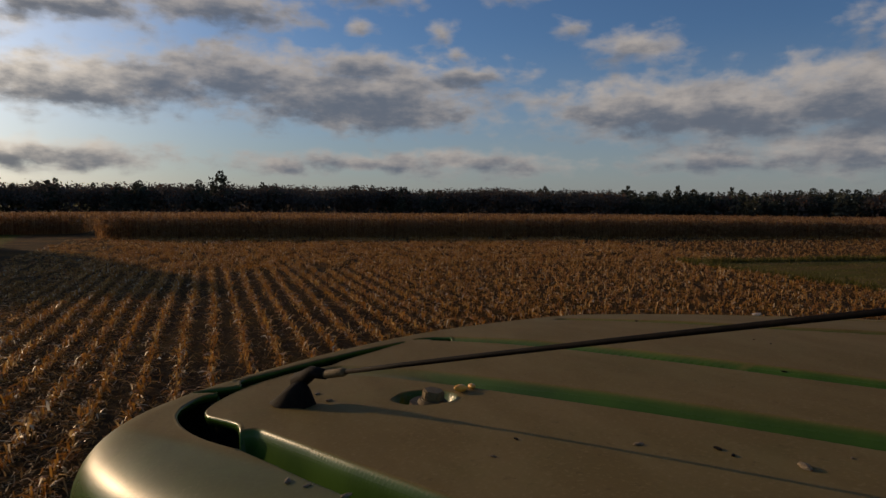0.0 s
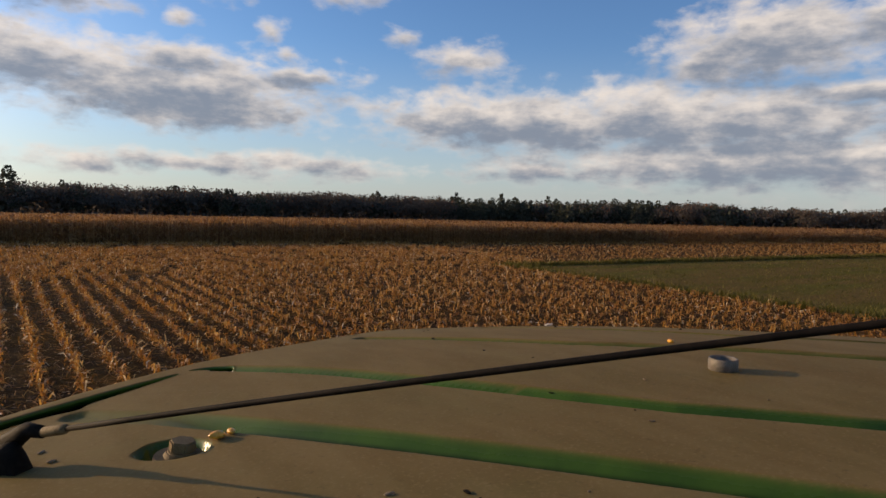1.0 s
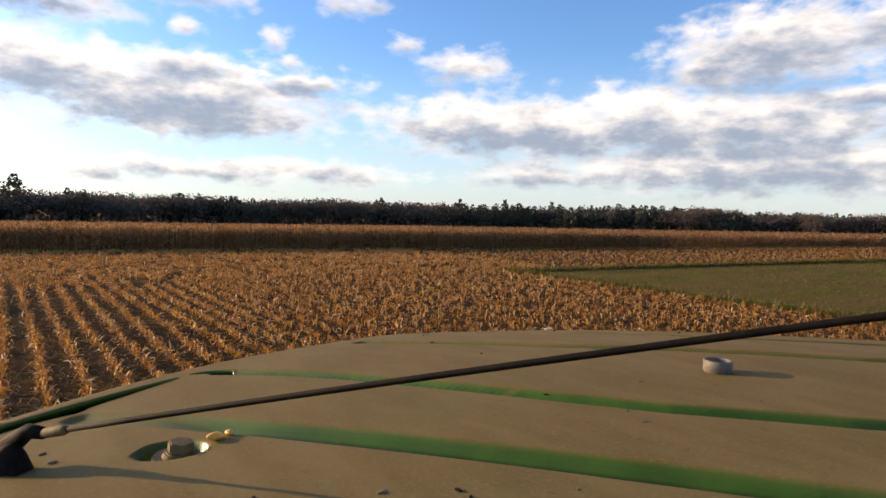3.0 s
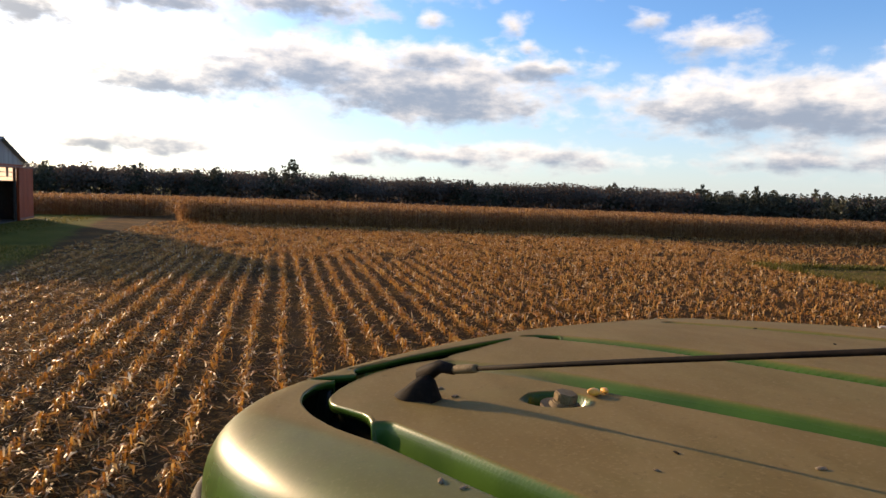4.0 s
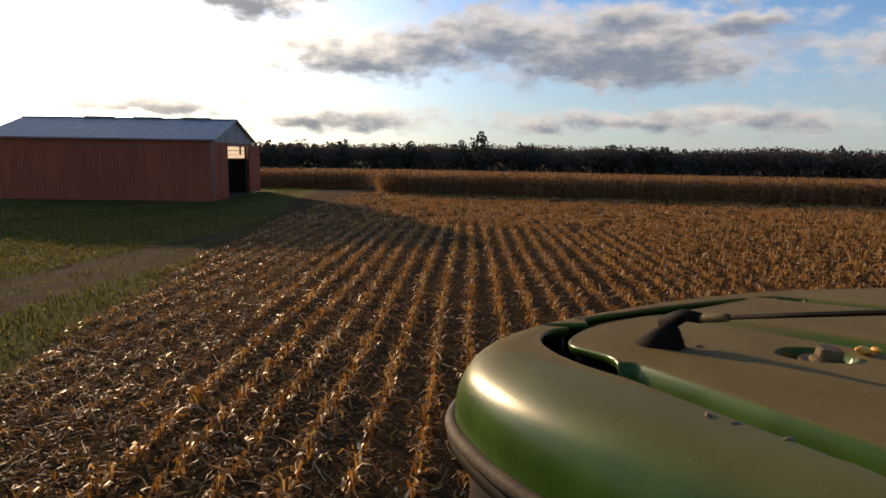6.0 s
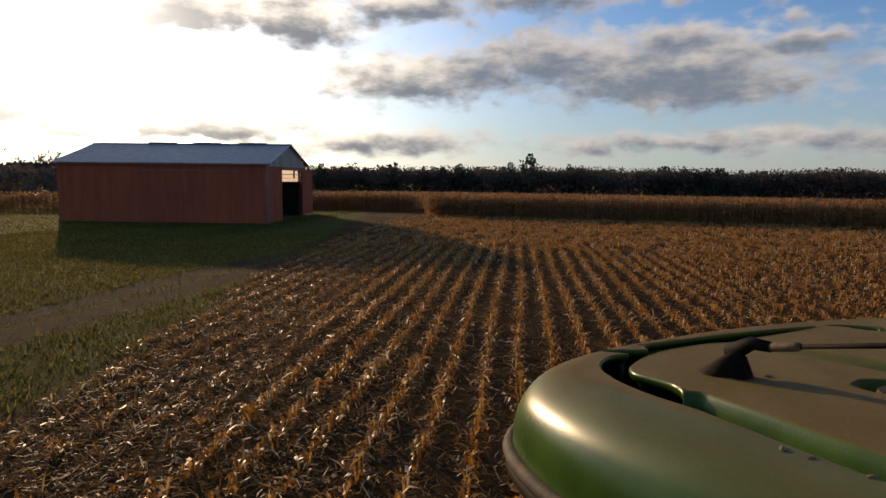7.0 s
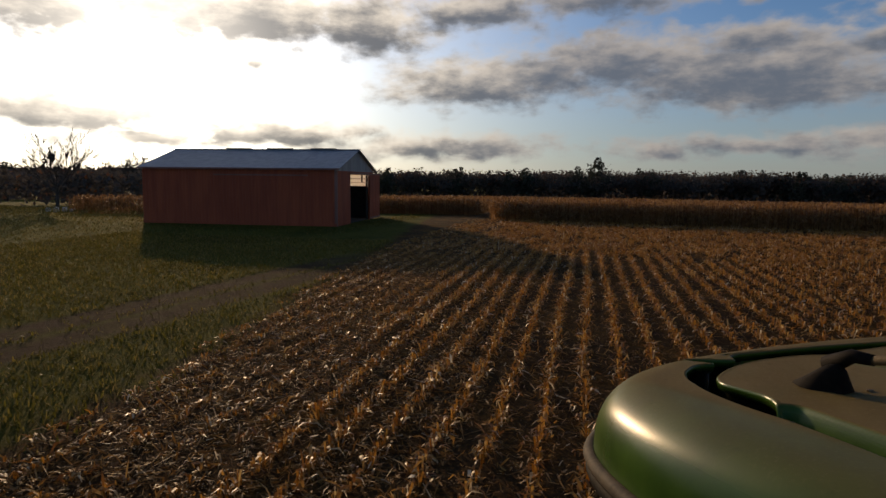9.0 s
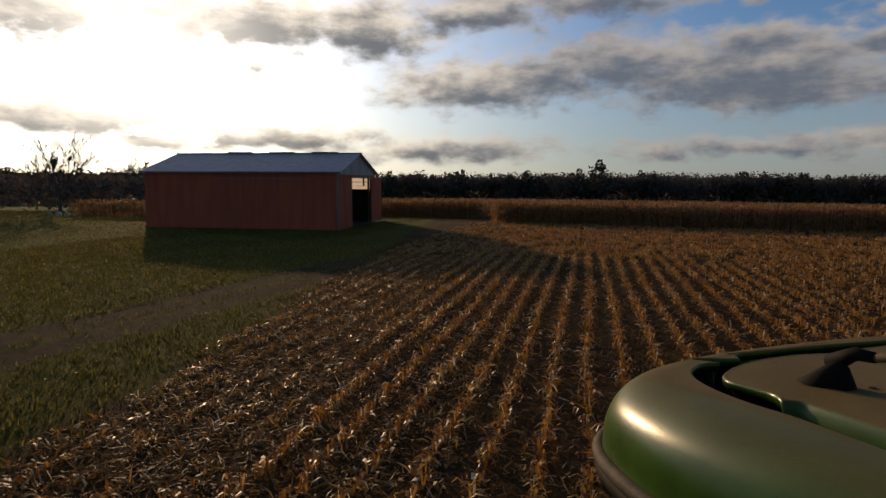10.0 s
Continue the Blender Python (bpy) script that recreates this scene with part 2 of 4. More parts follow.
def roof_material():
    """Green paint under field dust: dust lies on the flat top and is gone from the grooves and the steep side. Shade in
    grooves, bolt recess and slots is painted in.
    """
    k = Mat("dusty_green_paint", 0.4, 0.0, 0.5)
    nz = k.n("ShaderNodeSeparateXYZ", k.n("ShaderNodeNewGeometry").outputs["Normal"]).outputs[2]
    tone_mask = k.n("ShaderNodeVertexColor", layer_name="tone_mask").outputs[0]
    blot = k.math("MULTIPLY", k.math("SUBTRACT", k.noise(9, 5), 0.5), 0.25)
    flatness = k.step(k.math("ADD", nz, blot), 0.50, 1.04, 0.07, 1.0)
    grain = k.noise(420, 3, 0.6)
    patch = k.noise(16, 6, 0.65)
    smear = k.noise(30, 5, 0.6, stretch=(1.0, 0.35, 1.0))
    dust_amount = k.math("MULTIPLY", flatness, k.math("SUBTRACT", 1.0, k.math("MULTIPLY", k.math("MINIMUM", tone_mask, 1.0), k.step(patch, 0.25, 0.6, 0.75, 0.97))))
    dust_amount = k.math("MULTIPLY", dust_amount, k.step(k.math("ADD", patch, k.math("MULTIPLY", grain, 0.25)), 0.1, 0.7, 0.82, 1.0))
    dust = k.mix(k.step(smear, 0.3, 0.7), (0.146, 0.100, 0.036), (0.182, 0.130, 0.052))
    dust = k.mix(k.step(grain, 0.52, 0.72, 0.0, 0.5), dust, (0.235, 0.175, 0.080))
    dust = k.mix(k.step(k.noise(150, 4, 0.7), 0.58, 0.72, 0.0, 0.45), dust, (0.085, 0.058, 0.024))
    green = k.mix(k.step(k.noise(25, 5), 0.3, 0.7), (0.030, 0.080, 0.009), (0.052, 0.118, 0.013))
    # mask up to 1 bares the paint; beyond 1 it paints shade
    slot_shade = k.step(tone_mask, 1.35, 1.8)
    recess_shade = k.step(k.math("ADD", tone_mask, k.math("MULTIPLY", patch, 0.3)), 0.95, 1.35, 0.0, 0.92)
    green = k.mix(recess_shade, green, (0.007, 0.014, 0.003))
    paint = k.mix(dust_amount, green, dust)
    k.color(k.mix(slot_shade, paint, (0.016, 0.018, 0.010)))
    k.rough(k.n("ShaderNodeMapRange", dust_amount, 0.0, 1.0, 0.25, 0.70).outputs[0])
    k.put(k.b.inputs["Specular IOR Level"], k.n("ShaderNodeMapRange", dust_amount, 0.05, 0.8, 0.24, 0.05).outputs[0])
    k.bump(k.math("ADD", grain, k.math("MULTIPLY", patch, 0.6)), 0.10, 0.0006)
    k.b.inputs["Coat Weight"].default_value = 0.0
    return k.m


M_ROOF = roof_material()
M_RUBBER = speckled("black_rubber", (0.006, 0.005, 0.004), (0.018, 0.013, 0.009), 40, 0.75, bump=0.2, dist=0.0008, spec=0.08)
M_RIM = speckled("dusty_seal", (0.040, 0.030, 0.018), (0.11, 0.080, 0.046), 30, 0.75, bump=0.2, dist=0.001, spec=0.2)
M_STEEL = speckled("dull_steel", (0.11, 0.095, 0.075), (0.20, 0.175, 0.145), 90, 0.65, 0.45, 0.2, 0.0004)
M_ZINC = speckled("dusty_zinc_bolt", (0.10, 0.066, 0.028), (0.20, 0.14, 0.066), 120, 0.75, 0.0, 0.3, 0.0005, 0.2)
M_KERNEL = speckled("corn_kernel_skin", (0.66, 0.27, 0.018), (0.80, 0.44, 0.06), 150, 0.35, bump=0.1, dist=0.0003)
M_HUSK = speckled("pale_husk", (0.50, 0.40, 0.26), (0.72, 0.62, 0.45), 150, 0.7, bump=0.2, dist=0.0004)
M_CHAFF = speckled("dry_chaff", (0.10, 0.065, 0.03), (0.30, 0.22, 0.12), 200, 0.8, bump=0.2, dist=0.0004)
M_GREEN = speckled("green_paint", (0.018, 0.075, 0.012), (0.035, 0.115, 0.018), 8, 0.3, bump=0.05)
M_DARK = speckled("dark_cab_plastic", (0.018, 0.015, 0.011), (0.045, 0.036, 0.026), 12, 0.75, bump=0.1, spec=0.15)
M_TYRE = speckled("tyre_rubber", (0.018, 0.017, 0.016), (0.05, 0.044, 0.036), 6, 0.85, bump=0.3, dist=0.01)
M_YELLOW_RIM = speckled("yellow_wheel_paint", (0.62, 0.42, 0.02), (0.75, 0.52, 0.03), 5, 0.45)


def yellow_material():
    k = Mat("weathered_yellow_tarp", 0.5, 0.0, 0.4)
    streak = k.noise(14, 6, 0.65, stretch=(1.0, 1.0, 0.18))
    blot = k.noise(5, 4)
    c = k.mix(k.step(streak, 0.35, 0.72), (0.84, 0.50, 0.006), (0.62, 0.31, 0.008))
    c = k.mix(k.step(blot, 0.58, 0.75, 0.0, 0.5), c, (0.30, 0.15, 0.02))
    k.color(c).bump(k.math("ADD", streak, blot), 0.25, 0.008)
    return k.m


M_YELLOW = yellow_material()
M_UNDER = speckled("dark_underside", (0.014, 0.012, 0.005), (0.040, 0.031, 0.012), 6, 0.85, bump=0.2, spec=0.1)


def rope_material():
    k = Mat("white_rope_black_tracer", 0.75)
    at = k.n("ShaderNodeVertexColor", layer_name="tone_mask").outputs[0]
    c = k.mix(at, k.mix(k.noise(160, 4), (0.42, 0.36, 0.26), (0.66, 0.60, 0.48)), (0.02, 0.018, 0.016))
    k.color(c).bump(k.noise(600, 2), 0.4, 0.0006)
    return k.m


M_ROPE = rope_material()


def siding_material(name, a, b, rough, metal=0.0):
    k = Mat(name, rough, metal)
    streak = k.noise(1.6, 5, 0.6, stretch=(1.0, 1.0, 0.12))
    c = k.mix(k.step(streak, 0.3, 0.7), a, b)
    k.color(c).bump(streak, 0.1, 0.01)
    return k.m


M_RED = siding_material("faded_red_siding", (0.30, 0.052, 0.018), (0.42, 0.085, 0.028), 0.6)
M_TIN = siding_material("galvanised_roof", (0.24, 0.25, 0.265), (0.32, 0.33, 0.345), 0.55, 0.3)
M_GABLE = siding_material("weathered_gable_sheet", (0.24, 0.24, 0.23), (0.36, 0.36, 0.34), 0.6)
M_TRIM = siding_material("faded_trim", (0.20, 0.085, 0.065), (0.30, 0.15, 0.12), 0.6)
M_INSIDE = speckled("dark_shed_inside", (0.02, 0.017, 0.014), (0.05, 0.042, 0.034), 0.6, 0.9)
M_WRAP = speckled("white_bale_wrap", (0.62, 0.62, 0.60), (0.82, 0.82, 0.80), 2.0, 0.4)


def clear_panel():
    k = Mat("clear_roof_panel", 0.25)
    k.color((0.85, 0.82, 0.76)).glow_through((0.9, 0.86, 0.8), 0.85)
    return k.m


M_CLEAR = clear_panel()


def glass():
    k = Mat("cab_glass", 0.03)
    k.color((0.10, 0.12, 0.11))
    k.b.inputs["Transmission Weight"].default_value = 0.9
    return k.m


M_GLASS = glass()


# ---------------------------------------------------------------- mesh helpers
def solid(name, verts, faces, material, parent=None, smooth=False, tone_mask=None):
    me = bpy.data.meshes.new(name)
    me.from_pydata([tuple(v) for v in verts], [], [tuple(f) for f in faces])
    me.materials.append(material)
    if smooth:
        me.shade_smooth()
    if tone_mask is not None:
        layer = me.color_attributes.new("tone_mask", "FLOAT_COLOR", "POINT")
        c = np.repeat(np.asarray(tone_mask, dtype=np.float32)[:, None], 4, 1)
        c[:, 3] = 1
        layer.data.foreach_set("color", c.ravel())
    ob = new(name, me)
    ob.parent = parent
    return ob


def part(name, bm, material, parent=None, label="", smooth=False):
    me = bpy.data.meshes.new(name)
    bm.to_mesh(me)
    bm.free()
    me.materials.append(material)
    if smooth:
        me.shade_smooth()
    ob = new(name, me)
    ob.parent = parent
    return tagged(ob, label)


def block(lo, hi, bevel=0.0, frame_of=None):
    """A bevelled box as a bmesh; frame_of maps its corners into the world."""
    bm = bmesh.new()
    bmesh.ops.create_cube(bm, size=1)
    for v in bm.verts:
        v.co = Vector([l + (h - l) * (c + 0.5) for l, h, c in zip(lo, hi, v.co)])
    if bevel:
        bmesh.ops.bevel(bm, geom=bm.edges[:], offset=bevel, segments=2, affect="EDGES")
    if frame_of:
        for v in bm.verts:
            v.co = frame_of(v.co)
    bm.normal_update()
    return bm


def drum(radius, depth, at, axis=(0, 0, 1), sides=24, bevel=0.0, top=None):
    bm = bmesh.new()
    bmesh.ops.create_cone(bm, cap_ends=True, segments=sides, radius1=radius, radius2=radius if top is None else top, depth=depth)
    if bevel:
        bmesh.ops.bevel(bm, geom=[e for e in bm.edges if not e.is_manifold or e.calc_face_angle(0) > 0.9], offset=bevel, segments=2, affect="EDGES")
    q = Vector((0, 0, 1)).rotation_difference(Vector(axis).normalized()).to_matrix().to_4x4()
    bmesh.ops.transform(bm, matrix=Matrix.Translation(at) @ q, verts=bm.verts)
    return bm


def tube(points, radii, sides=10):
    """Rings swept along points, closed at both ends: verts, faces, ring length along the way."""
    verts, faces, along = [], [], []
    pts = [Vector(p) for p in points]
    run = 0.0
    for i, p in enumerate(pts):
        d = (pts[min(i + 1, len(pts) - 1)] - pts[max(i - 1, 0)]).normalized()
        side = d.cross(Vector((0, 0, 1)))
        side = side.normalized() if side.length > 1e-4 else Vector((1, 0, 0))
        up = side.cross(d)
        run += (p - pts[i - 1]).length if i else 0
        for j in range(sides):
            a = 2 * math.pi * j / sides
            verts.append(p + (side * math.cos(a) + up * math.sin(a)) * radii[i])
            along.append((run, a))
    for i in range(len(pts) - 1):
        for j in range(sides):
            k = (j + 1) % sides
            faces.append((i * sides + j, i * sides + k, (i + 1) * sides + k, (i + 1) * sides + j))
    faces.append(tuple(range(sides))[::-1])
    faces.append(tuple(range((len(pts) - 1) * sides, len(pts) * sides)))
    return verts, faces, along


def quads(name, corners, material):
    """One mesh of loose four-sided strips from an array (n, k, 3) of k/2 pairs of points along each strip."""
    n, k, _ = corners.shape
    base = np.arange(n)[:, None, None] * k
    steps = np.arange(0, k - 2, 2)[None, :, None]
    f = (base + steps + np.array([0, 1, 3, 2])[None, None, :]).reshape(-1, 4)
    me = bpy.data.meshes.new(name)
    me.vertices.add(n * k)
    me.vertices.foreach_set("co", corners.reshape(-1).astype(np.float32))
    me.loops.add(f.size)
    me.loops.foreach_set("vertex_index", f.ravel().astype(np.int32))
    me.polygons.add(len(f))
    me.polygons.foreach_set("loop_start", (np.arange(len(f)) * 4).astype(np.int32))
    me.update(calc_edges=True)
    me.materials.append(material)
    return new(name, me)


def fall(x, y):
    """The ground's height: level near by, sinking gently beyond the field."""
    d = np.hypot(x, y)
    az = np.degrees(np.arctan2(x, y))
    k = np.interp(az, [-180, -90, -45, 15, 50, 75, 180], [0.007, 0.02, 0.022, 0.025, 0.018, 0.009, 0.007])
    return -k * np.clip(d - 72, 0, 240)


# ---------------------------------------------------------------- ground
def make_ground():
    s = np.linspace(-1, 1, 241)
    g = np.sign(s) * (np.abs(s) ** 3.2) * 2600 + s * 120
    X, Y = np.meshgrid(g, g, indexing="ij")
    Z = fall(X, Y)
    n = len(g)
    verts = np.stack([X.ravel(), Y.ravel(), Z.ravel()], 1)
    i = np.arange(n - 1)
    a = (i[:, None] * n + i[None, :]).ravel()
    faces = np.stack([a, a + n, a + n + 1, a + 1], 1)
    ob = solid("ground", verts.tolist(), faces.tolist(), M_GROUND, None, True)
    return tagged(ob, "harvested corn field soil with mown grass beside it", "ground", kind="structure")


make_ground()
rng = np.random.default_rng(7)


def strips(x, y, z, length, width, heading, lift, curl, segments=2):
    """Bent leaf strips: start points, heading in radians, lift angle, curl of that angle per step."""
    n = len(x)
    out = np.zeros((n, (segments + 1) * 2, 3))
    px, py, pz = x.copy(), y.copy(), z.copy()
    roll = rng.uniform(-0.7, 0.7, n)
    sx, sy, sz = -np.sin(heading) * np.cos(roll), np.cos(heading) * np.cos(roll), np.sin(roll)
    ang = lift.copy()
    for s in range(segments + 1):
        w = width * (0.5 if s else 0.35) * (1.0 if s < segments else 0.25)
        for j, sign in enumerate((-1, 1)):
            out[:, 2 * s + j, 0] = px + sign * sx * w
            out[:, 2 * s + j, 1] = py + sign * sy * w
            out[:, 2 * s + j, 2] = pz + sign * sz * w
        step = length / segments
        px = px + np.cos(heading) * np.cos(ang) * step
        py = py + np.sin(heading) * np.cos(ang) * step
        pz = np.maximum(pz + np.sin(ang) * step, z * 0 + 0.01)
        ang = ang + curl
    return out


def in_stubble(x, y):
    left = x + 0.145 * np.maximum(y - 11, 0) > -8.8
    patch = (x > 29.3) & (y + 0.13 * x < 38.2)
    return left & ~patch & (y < 64.5 - 0.16 * x)


def make_stubble():
    xs, ys = [], []
    for k in range(-14, 46):
        step = 0.17 if k < 16 else 0.24
        y = np.arange(4.5, 68, step) + rng.uniform(-0.07, 0.07, len(np.arange(4.5, 68, step)))
        x = 0.762 * k + rng.normal(0, 0.035 if k < 6 else 0.05 + 0.012 * min(k - 6, 14), len(y)) + 0.05 * np.sin(y * 0.3 + k)
        far = (y > 36.5 + 1.5 * np.sin(k * 1.3)) & (rng.random(len(y)) < 0.8)
        x, y = x[~far], y[~far]
        xs.append(x), ys.append(y)
    m = 15000
    hx, hy = rng.uniform(-12, 36, m), rng.uniform(36, 66, m)
    bare = np.array([noise.noise((a * 0.9, b * 0.9, 6)) + 0.5 * noise.noise((a * 0.2, b * 0.5, 2)) for a, b in zip(hx, hy)])
    hx, hy = hx[bare > -0.12], hy[bare > -0.12]
    xs.append(hx), ys.append(hy)
    for k in range(46, 160):
        y = np.arange(14, 62, 0.8) + rng.uniform(-0.3, 0.3, 60)
        xs.append(0.762 * k + rng.normal(0, 0.1, len(y))), ys.append(y)
    x, y = np.concatenate(xs), np.concatenate(ys)
    keep = in_stubble(x, y) & (rng.random(len(x)) < np.where(x < -4.5 - 0.06 * y, 0.5, 0.93))
    x, y = x[keep], y[keep]
    n = len(x)
    tall = rng.uniform(0.10, 0.27, n) * np.where(x < -4.5 - 0.06 * y, 0.5, 1.0)
    # stalk: two crossed narrow upright strips
    parts = []
    for turn in (0.0, math.pi / 2):
        h = rng.uniform(0, 6.28, n)
        lean = rng.normal(0, 0.22, n)
        a = np.zeros((n, 6, 3))
        for s, f in enumerate((0.0, 0.55, 1.0)):
            cx = x + np.cos(h) * np.sin(lean) * tall * f
            cy = y + np.sin(h) * np.sin(lean) * tall * f
            for j, sign in enumerate((-1, 1)):
                a[:, 2 * s + j, 0] = cx + sign * 0.016 * math.cos(turn)
                a[:, 2 * s + j, 1] = cy + sign * 0.016 * math.sin(turn)
                a[:, 2 * s + j, 2] = tall * f
        parts.append(a)
    for leaf in range(9):
        sel = rng.random(n) < (0.95, 0.9, 0.9, 0.85, 0.8, 0.7, 0.6, 0.5, 0.4)[leaf]
        m = sel.sum()
        parts.append(strips(x[sel] + rng.normal(0, 0.085, m), y[sel] + rng.normal(0, 0.06, m), tall[sel] * rng.uniform(0.1, 0.9, m),
                            rng.uniform(0.11, 0.30, m), rng.uniform(0.02, 0.055, m), rng.uniform(0, 6.28, m), rng.uniform(-0.2, 1.1, m), rng.uniform(-1.7, -0.3, m)))
    ob = quads("corn_stubble", np.concatenate(parts), M_STALK)
    tagged(ob, "rows of cut dry corn stubble with torn tan leaves", "stubble", kind="stuff")


def make_litter():
    x = np.concatenate([rng.uniform(-12, 14, 42000), rng.uniform(10, 34, 16000), rng.uniform(30, 120, 9000), rng.uniform(-12, -2, 34000)])
    y = np.concatenate([5 + 57 * rng.random(42000) ** 1.7, 10 + 52 * rng.random(16000), rng.uniform(15, 62, 9000), 5 + 30 * rng.random(34000)])
    keep = in_stubble(x - 0.5, y)
    x, y = x[keep], y[keep]
    n = len(x)
    big = np.where(rng.random(n) < 0.06, 1.9, 1.0) * np.where(x > 30, 1.8, 1.0)
    a = strips(x, y, rng.uniform(0.005, 0.05, n), rng.uniform(0.06, 0.22, n) * big, rng.uniform(0.010, 0.034, n), rng.uniform(0, 6.28, n), rng.normal(0.15, 0.28, n), rng.normal(-0.15, 0.45, n))
    # broken stalks lying about, long and pale
    m = 5200
    sx, sy = rng.uniform(-11, 16, m), 5 + 34 * rng.random(m) ** 1.5
    ok = in_stubble(sx - 0.3, sy)
    sx, sy = sx[ok], sy[ok]
    m = len(sx)
    s = strips(sx, sy, rng.uniform(0.02, 0.07, m), rng.uniform(0.2, 0.6, m), rng.uniform(0.014, 0.024, m), rng.uniform(0, 6.28, m), rng.normal(0.02, 0.07, m), np.zeros(m))
    a = np.concatenate([a, s])
    ob = quads("corn_litter", a, M_LITTER)
    tagged(ob, "scattered dry corn leaves and husks on soil", "litter", kind="stuff")


def make_grass():
    x = np.concatenate([rng.uniform(-34, -7.5, 70000), rng.uniform(-85, -18, 46000), rng.uniform(29, 75, 12000), rng.uniform(29.2, 30.2, 2500), rng.uniform(29.5, 110, 9000)])
    y = np.concatenate([5 + 36 * rng.random(70000) ** 1.4, rng.uniform(20, 72, 46000), 4 + 32 * rng.random(12000), rng.uniform(6, 35, 2500), np.zeros(9000)])
    y[-9000:] = 38.0 - 0.13 * x[-9000:] - np.abs(rng.normal(0, 0.35, 9000))
    left = x + 0.145 * np.maximum(y - 11, 0) < -8.5 + rng.normal(0, 0.6, len(x))
    right = (x > 29.2) & (y + 0.13 * x < 38.4)
    lane = x + 13.9 - 0.14 * (y - 14)
    track = (np.abs(lane + 0.3 * np.sin(y * 0.25)) < 1.7) & (y < 33) & (rng.random(len(x)) < np.where(np.abs(np.abs(lane) - 0.9) < 0.6, 0.95, 0.6))
    barn = (x < -21) & (x > -40.5) & (y > 49.5)
    keep = (left | right) & ~track & ~barn
    x, y = x[keep], y[keep]
    n = len(x)
    clump = 0.6 + 0.9 * np.array([noise.noise((a * 0.5, b * 0.5, 3)) * 0.5 + 0.5 for a, b in zip(x, y)])
    tall = rng.uniform(0.03, 0.10, n) * clump * np.where(x > 0, 0.9, 1.0)
    wide = rng.uniform(0.012, 0.03, n) * (1 + 0.03 * np.hypot(x, y))
    rim = (x > 29) & ((y + 0.13 * x > 37.2) | (x < 30.6))
    tall = np.where(rim, tall * 3.2, tall)
    a = strips(x, y, np.zeros(n), tall * 1.6, wide, rng.uniform(0, 6.28, n), rng.uniform(0.7, 1.5, n), rng.uniform(-0.7, 0.0, n))
    ob = quads("grass", a, M_GRASS)
    tagged(ob, "short uneven green and straw coloured grass", "grass", kind="stuff")


def make_corn():
    """Standing corn: rows of stalks with hanging leaves along the near faces, thinner behind."""
    def stand(x, y, name, label, reps):
        n = len(x)
        g = fall(x, y)
        tall = rng.uniform(1.75, 2.35, n)
        big = 1 + 0.004 * np.maximum(np.hypot(x, y) - 60, 0)
        parts = []
        a = np.zeros((n, 6, 3))
        lx, ly = rng.normal(0, 0.10, n), rng.normal(0, 0.10, n)
        for s, f in enumerate((0.0, 0.6, 1.0)):
            for j, sign in enumerate((-1, 1)):
                a[:, 2 * s + j, 0] = x + lx * f + sign * 0.02 * big
                a[:, 2 * s + j, 1] = y + ly * f
                a[:, 2 * s + j, 2] = g + tall * f
        parts.append(a)
        for leaf in range(reps):
            z0 = tall * rng.uniform(0.12, 0.97, n)
            st = strips(x, y, z0 + 20, rng.uniform(0.45, 0.8, n) * big, rng.uniform(0.07, 0.14, n) * big, rng.uniform(0, 6.28, n), rng.uniform(0.2, 1.1, n), rng.uniform(-1.9, -0.8, n))
            st[:, :, 2] = np.maximum(st[:, :, 2] - 20, 0.03) + g[:, None]
            parts.append(st)
        ob = quads(name, np.concatenate(parts), M_CORN)
        tagged(ob, label, "corn", kind="stuff")

    # main block: its near face runs from its open corner away to the right
    def block_of(x0, x1, y_at, rows, gap, thin):
        xs, ys = [], []
        for r in range(rows):
            step = 0.12 * (1 + thin * r)
            x = np.arange(x0, x1, step)
            if r > 6:
                x = x[rng.random(len(x)) < 0.8]
            xs.append(x + rng.normal(0, 0.08, len(x)))
            ys.append(y_at(x) + r * gap + rng.normal(0, 0.12, len(x)))
        return np.concatenate(xs), np.concatenate(ys)

    x1, y1 = block_of(-10, 75, lambda x: 65.0 - 0.16 * x, 14, 0.55, 0.06)
    x2, y2 = block_of(75, 190, lambda x: 65.0 - 0.16 * x, 7, 0.7, 0.5)
    # the canopy behind, thinning with distance
    d = 9 + 190 * rng.random(26000) ** 1.8
    x4 = rng.uniform(-10, 240, 26000)
    y4 = 65.0 - 0.16 * x4 + d
    stand(np.concatenate([x1, x2, x4]), np.concatenate([y1, y2, y4]), "standing_corn", "tall block of ripe dry tan standing corn", 5)
    # second block further left behind a grass lane
    x5, y5 = block_of(-38, -13.5, lambda x: 77.0 - 0.02 * x, 10, 0.6, 0.08)
    x6 = rng.uniform(-42, -13.5, 6500)
    y6 = 82 + 170 * rng.random(6500) ** 1.7
    x7, y7 = block_of(-63, -48, lambda x: 66.0 - 0.12 * (x + 60), 5, 0.6, 0.5)
    stand(np.concatenate([x5, x6, x7]), np.concatenate([y5, y6, y7]), "standing_corn", "farther block of dry standing corn behind the lane", 4)


make_stubble()
make_litter()
make_grass()
make_corn()


